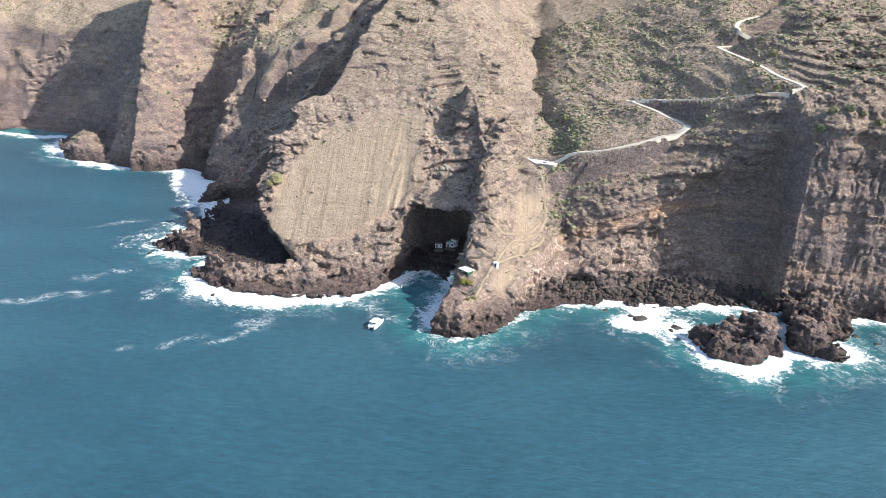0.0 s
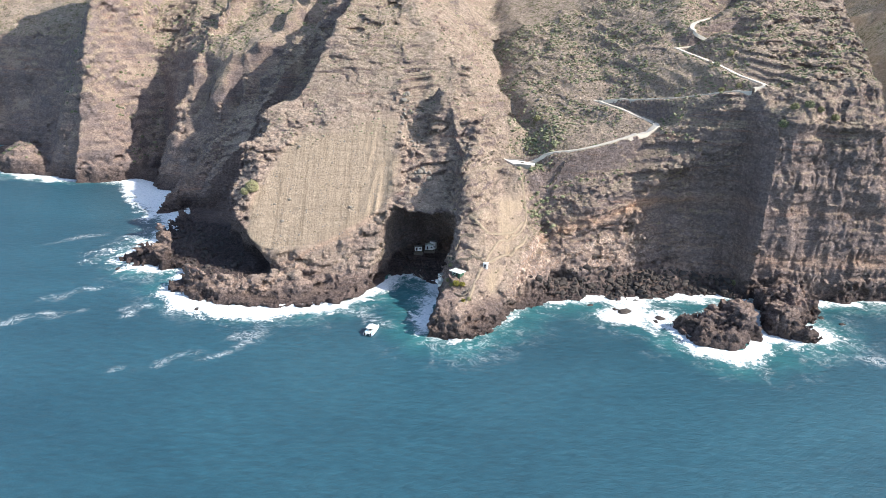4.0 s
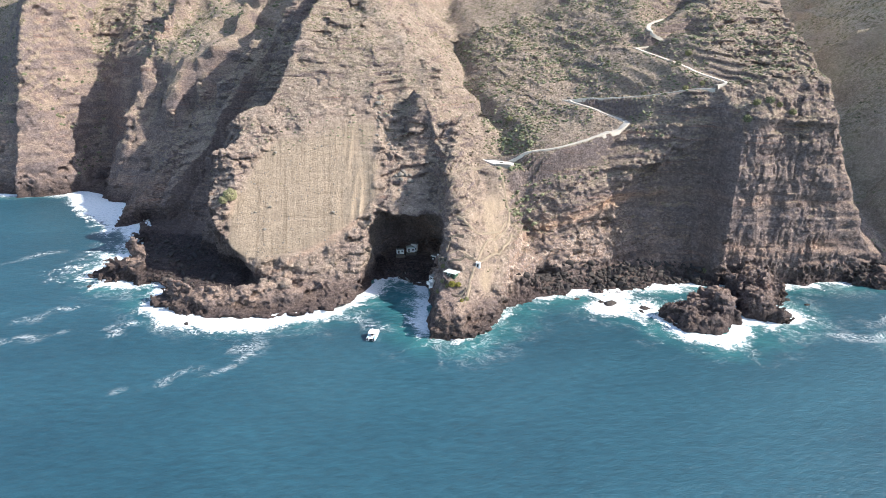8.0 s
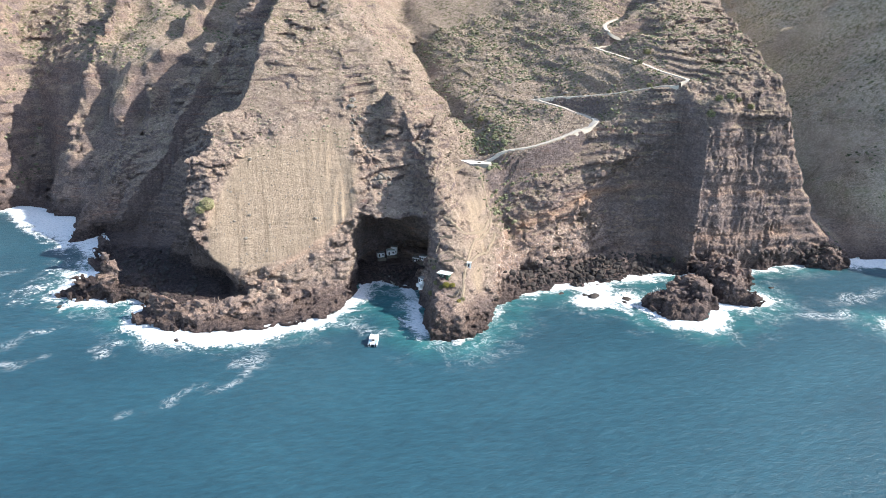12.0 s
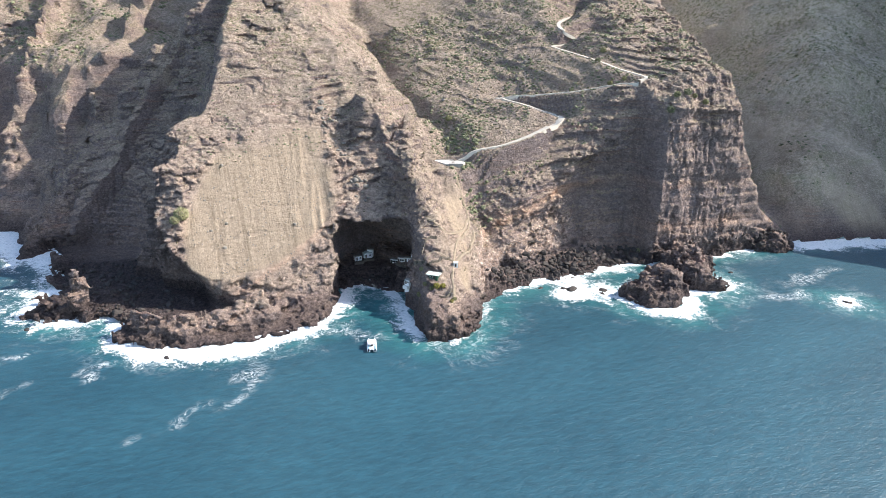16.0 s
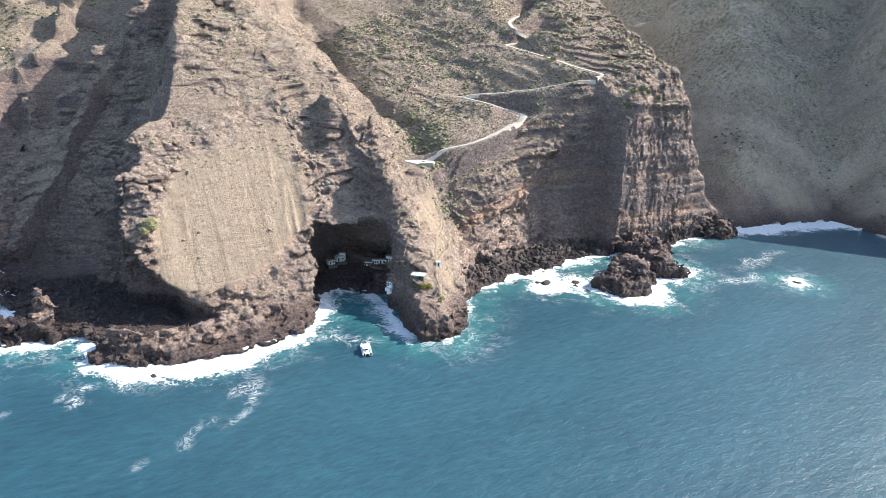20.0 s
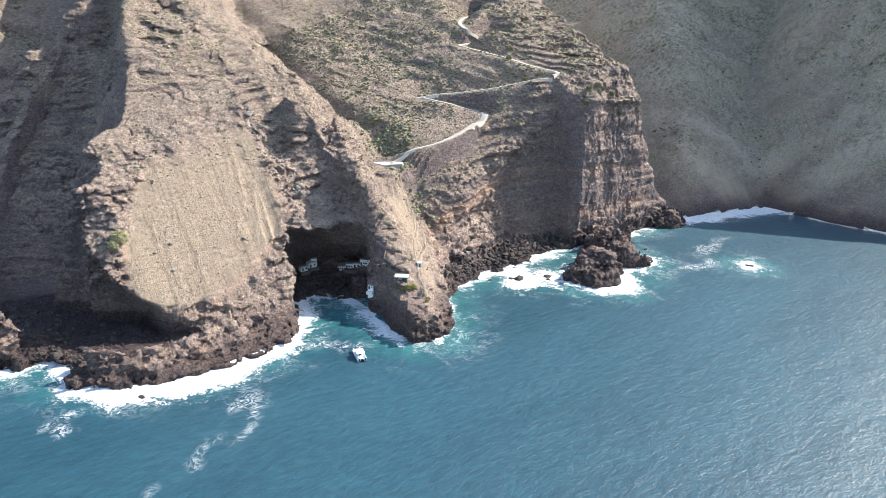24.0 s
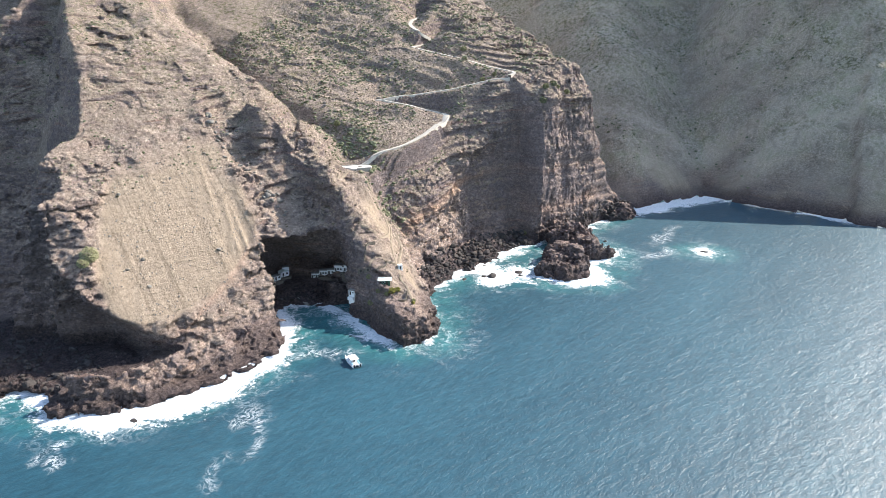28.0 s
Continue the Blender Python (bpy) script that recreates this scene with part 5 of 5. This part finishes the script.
# ---- growth ----
def clump_arrays(seed):
    """Vertices and triangles of a small ragged tuft, unit size."""
    bm = bmesh.new()
    bmesh.ops.create_icosphere(bm, subdivisions=1, radius=1.0)
    r = random.Random(seed)
    for v in bm.verts:
        v.co *= r.uniform(0.55, 1.2)
        v.co.z = v.co.z * 0.75 + 0.35
    bm.verts.index_update()
    vs = np.array([v.co[:] for v in bm.verts], np.float32)
    fs = np.array([[v.index for v in f.verts] for f in bm.faces], np.int32)
    bm.free()
    return vs, fs


TUFTS = [clump_arrays(i) for i in range(7)]


def scatter(name, count, spot, sizes, material, label, keep=lambda x, y, z, n: True):
    """Countless small tufts joined as one piece of ground cover."""
    vs, fs, base = [], [], 0
    for _ in range(count):
        x, y = spot()
        z, n = ground(x, y)
        if z < 12 or not keep(x, y, z, n):
            continue
        v, f = rnd.choice(TUFTS)
        r = sizes[0] + (sizes[1] - sizes[0]) * rnd.random() ** 2
        a = rnd.uniform(0, 6.28)
        c, s = math.cos(a) * r, math.sin(a) * r
        w = np.stack([v[:, 0] * c - v[:, 1] * s + x, v[:, 0] * s + v[:, 1] * c + y, v[:, 2] * r * rnd.uniform(0.7, 1.1) + z - 0.15 * r], 1)
        vs.append(w)
        fs.append(f + base)
        base += len(v)
    me, _ = mesh_from(name, np.concatenate(vs), np.concatenate(fs), material, smooth=False)
    tagged(new(name, me), label, "shrubs", kind="stuff")


def rubble(name, count, spot, sizes, material, label, top):
    """Small loose stones joined as one spread."""
    vs, fs, base = [], [], 0
    stock = [lump_mesh("stone", 60 + i, material) for i in range(4)]
    for _ in range(count):
        x, y = spot()
        z, n = ground(x, y, top)
        if z < 0.3 or (top == 30.0 and z > 13):
            continue
        me = rnd.choice(stock)
        v = np.empty(len(me.vertices) * 3, np.float32)
        me.vertices.foreach_get("co", v)
        f = np.empty(len(me.polygons) * 3, np.int32)
        me.polygons.foreach_get("vertices", f)
        r = sizes[0] + (sizes[1] - sizes[0]) * rnd.random() ** 2
        m = np.array(Euler((rnd.uniform(0, 6), rnd.uniform(0, 6), rnd.uniform(0, 6))).to_matrix(), np.float32)
        vs.append(v.reshape(-1, 3) @ m.T * r + np.array((x, y, z + 0.2 * r), np.float32))
        fs.append(f.reshape(-1, 3) + base)
        base += len(me.vertices)
    me, _ = mesh_from(name, np.concatenate(vs), np.concatenate(fs), material, smooth=False)
    tagged(new(name, me), label, "rubble", kind="stuff")


rubble("beach_rubble", 900, lambda: (rnd.uniform(80, 206), rnd.uniform(52, 78)), (0.5, 1.3), LAVA, "black lava rubble between the beach boulders", 30.0)
rubble("scree_pebbles", 900, lambda: (rnd.uniform(-68, 10), rnd.uniform(66, 130)), (0.12, 0.5), PALE, "loose stones strewn over the scree", 400.0)
rubble("shore_rubble", 500, lambda: (rnd.uniform(-135, -78), rnd.uniform(60, 160)), (0.4, 1.2), LAVA, "black rubble on the shaded shore", 14.0)


def patchy(scale, level):
    return lambda x, y, z, n: n.z > 0.42 and noise.noise((x / scale, y / scale, 3.0)) > level and (x < 55 or x > 262 or y < 76 or y > 232 or BENCH_D[int((x - BX) / BS), int((y - BY) / BS)] > 3.5)


scatter("shrubs", 8500, lambda: (rnd.uniform(78, 300), rnd.uniform(88, 262)), (0.45, 1.35), SHRUB, "grey-green low shrubs dotted over the valley slope", patchy(24, -0.12))
scatter("dry_shrubs", 3000, lambda: (rnd.uniform(60, 300), rnd.uniform(84, 262)), (0.35, 1.0), DRY, "dry brown scrub between the shrubs", patchy(13, -0.3))
scatter("ridge_shrubs", 2400, lambda: (rnd.uniform(-70, 75), rnd.uniform(120, 262)), (0.3, 1.0), SHRUB, "sparse green scrub on the headland ledges", patchy(15, 0.0))
scatter("ledge_scrub", 700, lambda: (rnd.uniform(-80, 80), rnd.uniform(36, 130)), (0.25, 0.8), DRY, "dry scrub on the lower ledges", patchy(12, 0.1))
scatter("bay_shrubs", 2600, lambda: (rnd.uniform(-420, -60), rnd.uniform(300, 430)), (0.6, 2.0), SHRUB, "green scrub on the slopes over the western bay", patchy(30, -0.05))
scatter("mountain_scrub", 1800, lambda: (rnd.uniform(330, 620), rnd.uniform(0, 260)), (0.6, 1.8), SHRUB, "scattered scrub on the eastern mountainside", patchy(35, 0.0))
scatter("gully_bushes", 380, lambda: (rnd.gauss(95, 5), rnd.uniform(80, 130)), (0.7, 1.8), SHRUB, "dense dark bushes filling the gully", patchy(20, -0.6))


def bush(x, y, r, material, label, name="round_bush", z=None, seed=1):
    """A dense bush: short stems and a crown of many small leaf tufts."""
    z = ground(x, y)[0] if z is None else z
    q = random.Random(seed)
    e = tagged(empty(name, Matrix.Translation((x, y, z - 0.2))), label, "bush")
    bm = bmesh.new()
    for i in range(5):
        a = i * 1.3
        tube(bm, (0, 0, -0.6), (math.cos(a) * r * 0.45, math.sin(a) * r * 0.45, r * 0.7), 0.05 * r, 6)
    part("stems", bm, BARK, e)
    vs, fs, base = [], [], 0
    neat = name == "round_bush"
    for i in range(1100 if neat else int(170 + 60 * r)):
        d = Vector((q.gauss(0, 1), q.gauss(0, 1), q.gauss(0, 1))).normalized()
        rr = r * q.uniform(0.9 if neat else 0.72, 1.0) * (1 + 0.12 * noise.noise(d * 2.5 + Vector((seed, 0, 0))))
        c = Vector((d.x * rr, d.y * rr, (d.z * 0.85 + 0.72) * rr))
        v, f = q.choice(TUFTS)
        s = r * (q.uniform(0.07, 0.11) if neat else q.uniform(0.11, 0.19))
        vs.append(v * s + np.array(c[:], np.float32))
        fs.append(f + base)
        base += len(v)
    me, _ = mesh_from("crown", np.concatenate(vs), np.concatenate(fs), material, smooth=False)
    c = new("crown", me)
    c.parent = e


bush(-72.5, 94.5, 3.8, PALEB, "large round yellow-green bush on the cliff edge", seed=2)
bush(-76.0, 92.5, 2.4, PALEB, "smaller round green bush on the cliff edge", seed=3)
for i, (x, y, r) in enumerate(((38.5, 37, 1.6), (41, 41, 1.4), (39.5, 32, 1.3), (43, 25.5, 1.8), (46, 24.5, 1.5), (41, 27, 1.3), (46, 13, 1.0), (49, 16, 1.1))):
    bush(x, y, r, YELLOW if i in (3, 4, 6) else BUSHG, "yellow-flowering bush beside the hut" if i in (3, 4, 6) else "green bush beside the hut", "garden_bush", seed=10 + i)
for i, (x, y, r) in enumerate(((216, 66, 2.6), (221, 68, 2.2), (209, 72, 2.0), (228, 67, 2.4), (236, 69, 1.8), (243, 66, 2.0), (176, 118, 1.6), (196, 104, 1.8), (204, 100, 1.6), (200, 125, 2.0), (213, 138, 2.2), (97, 139, 2.2))):
    bush(x, y, r, BUSHG if i % 3 else SHRUB, "round grey-green bush on the slope edge", "slope_bush", seed=30 + i)
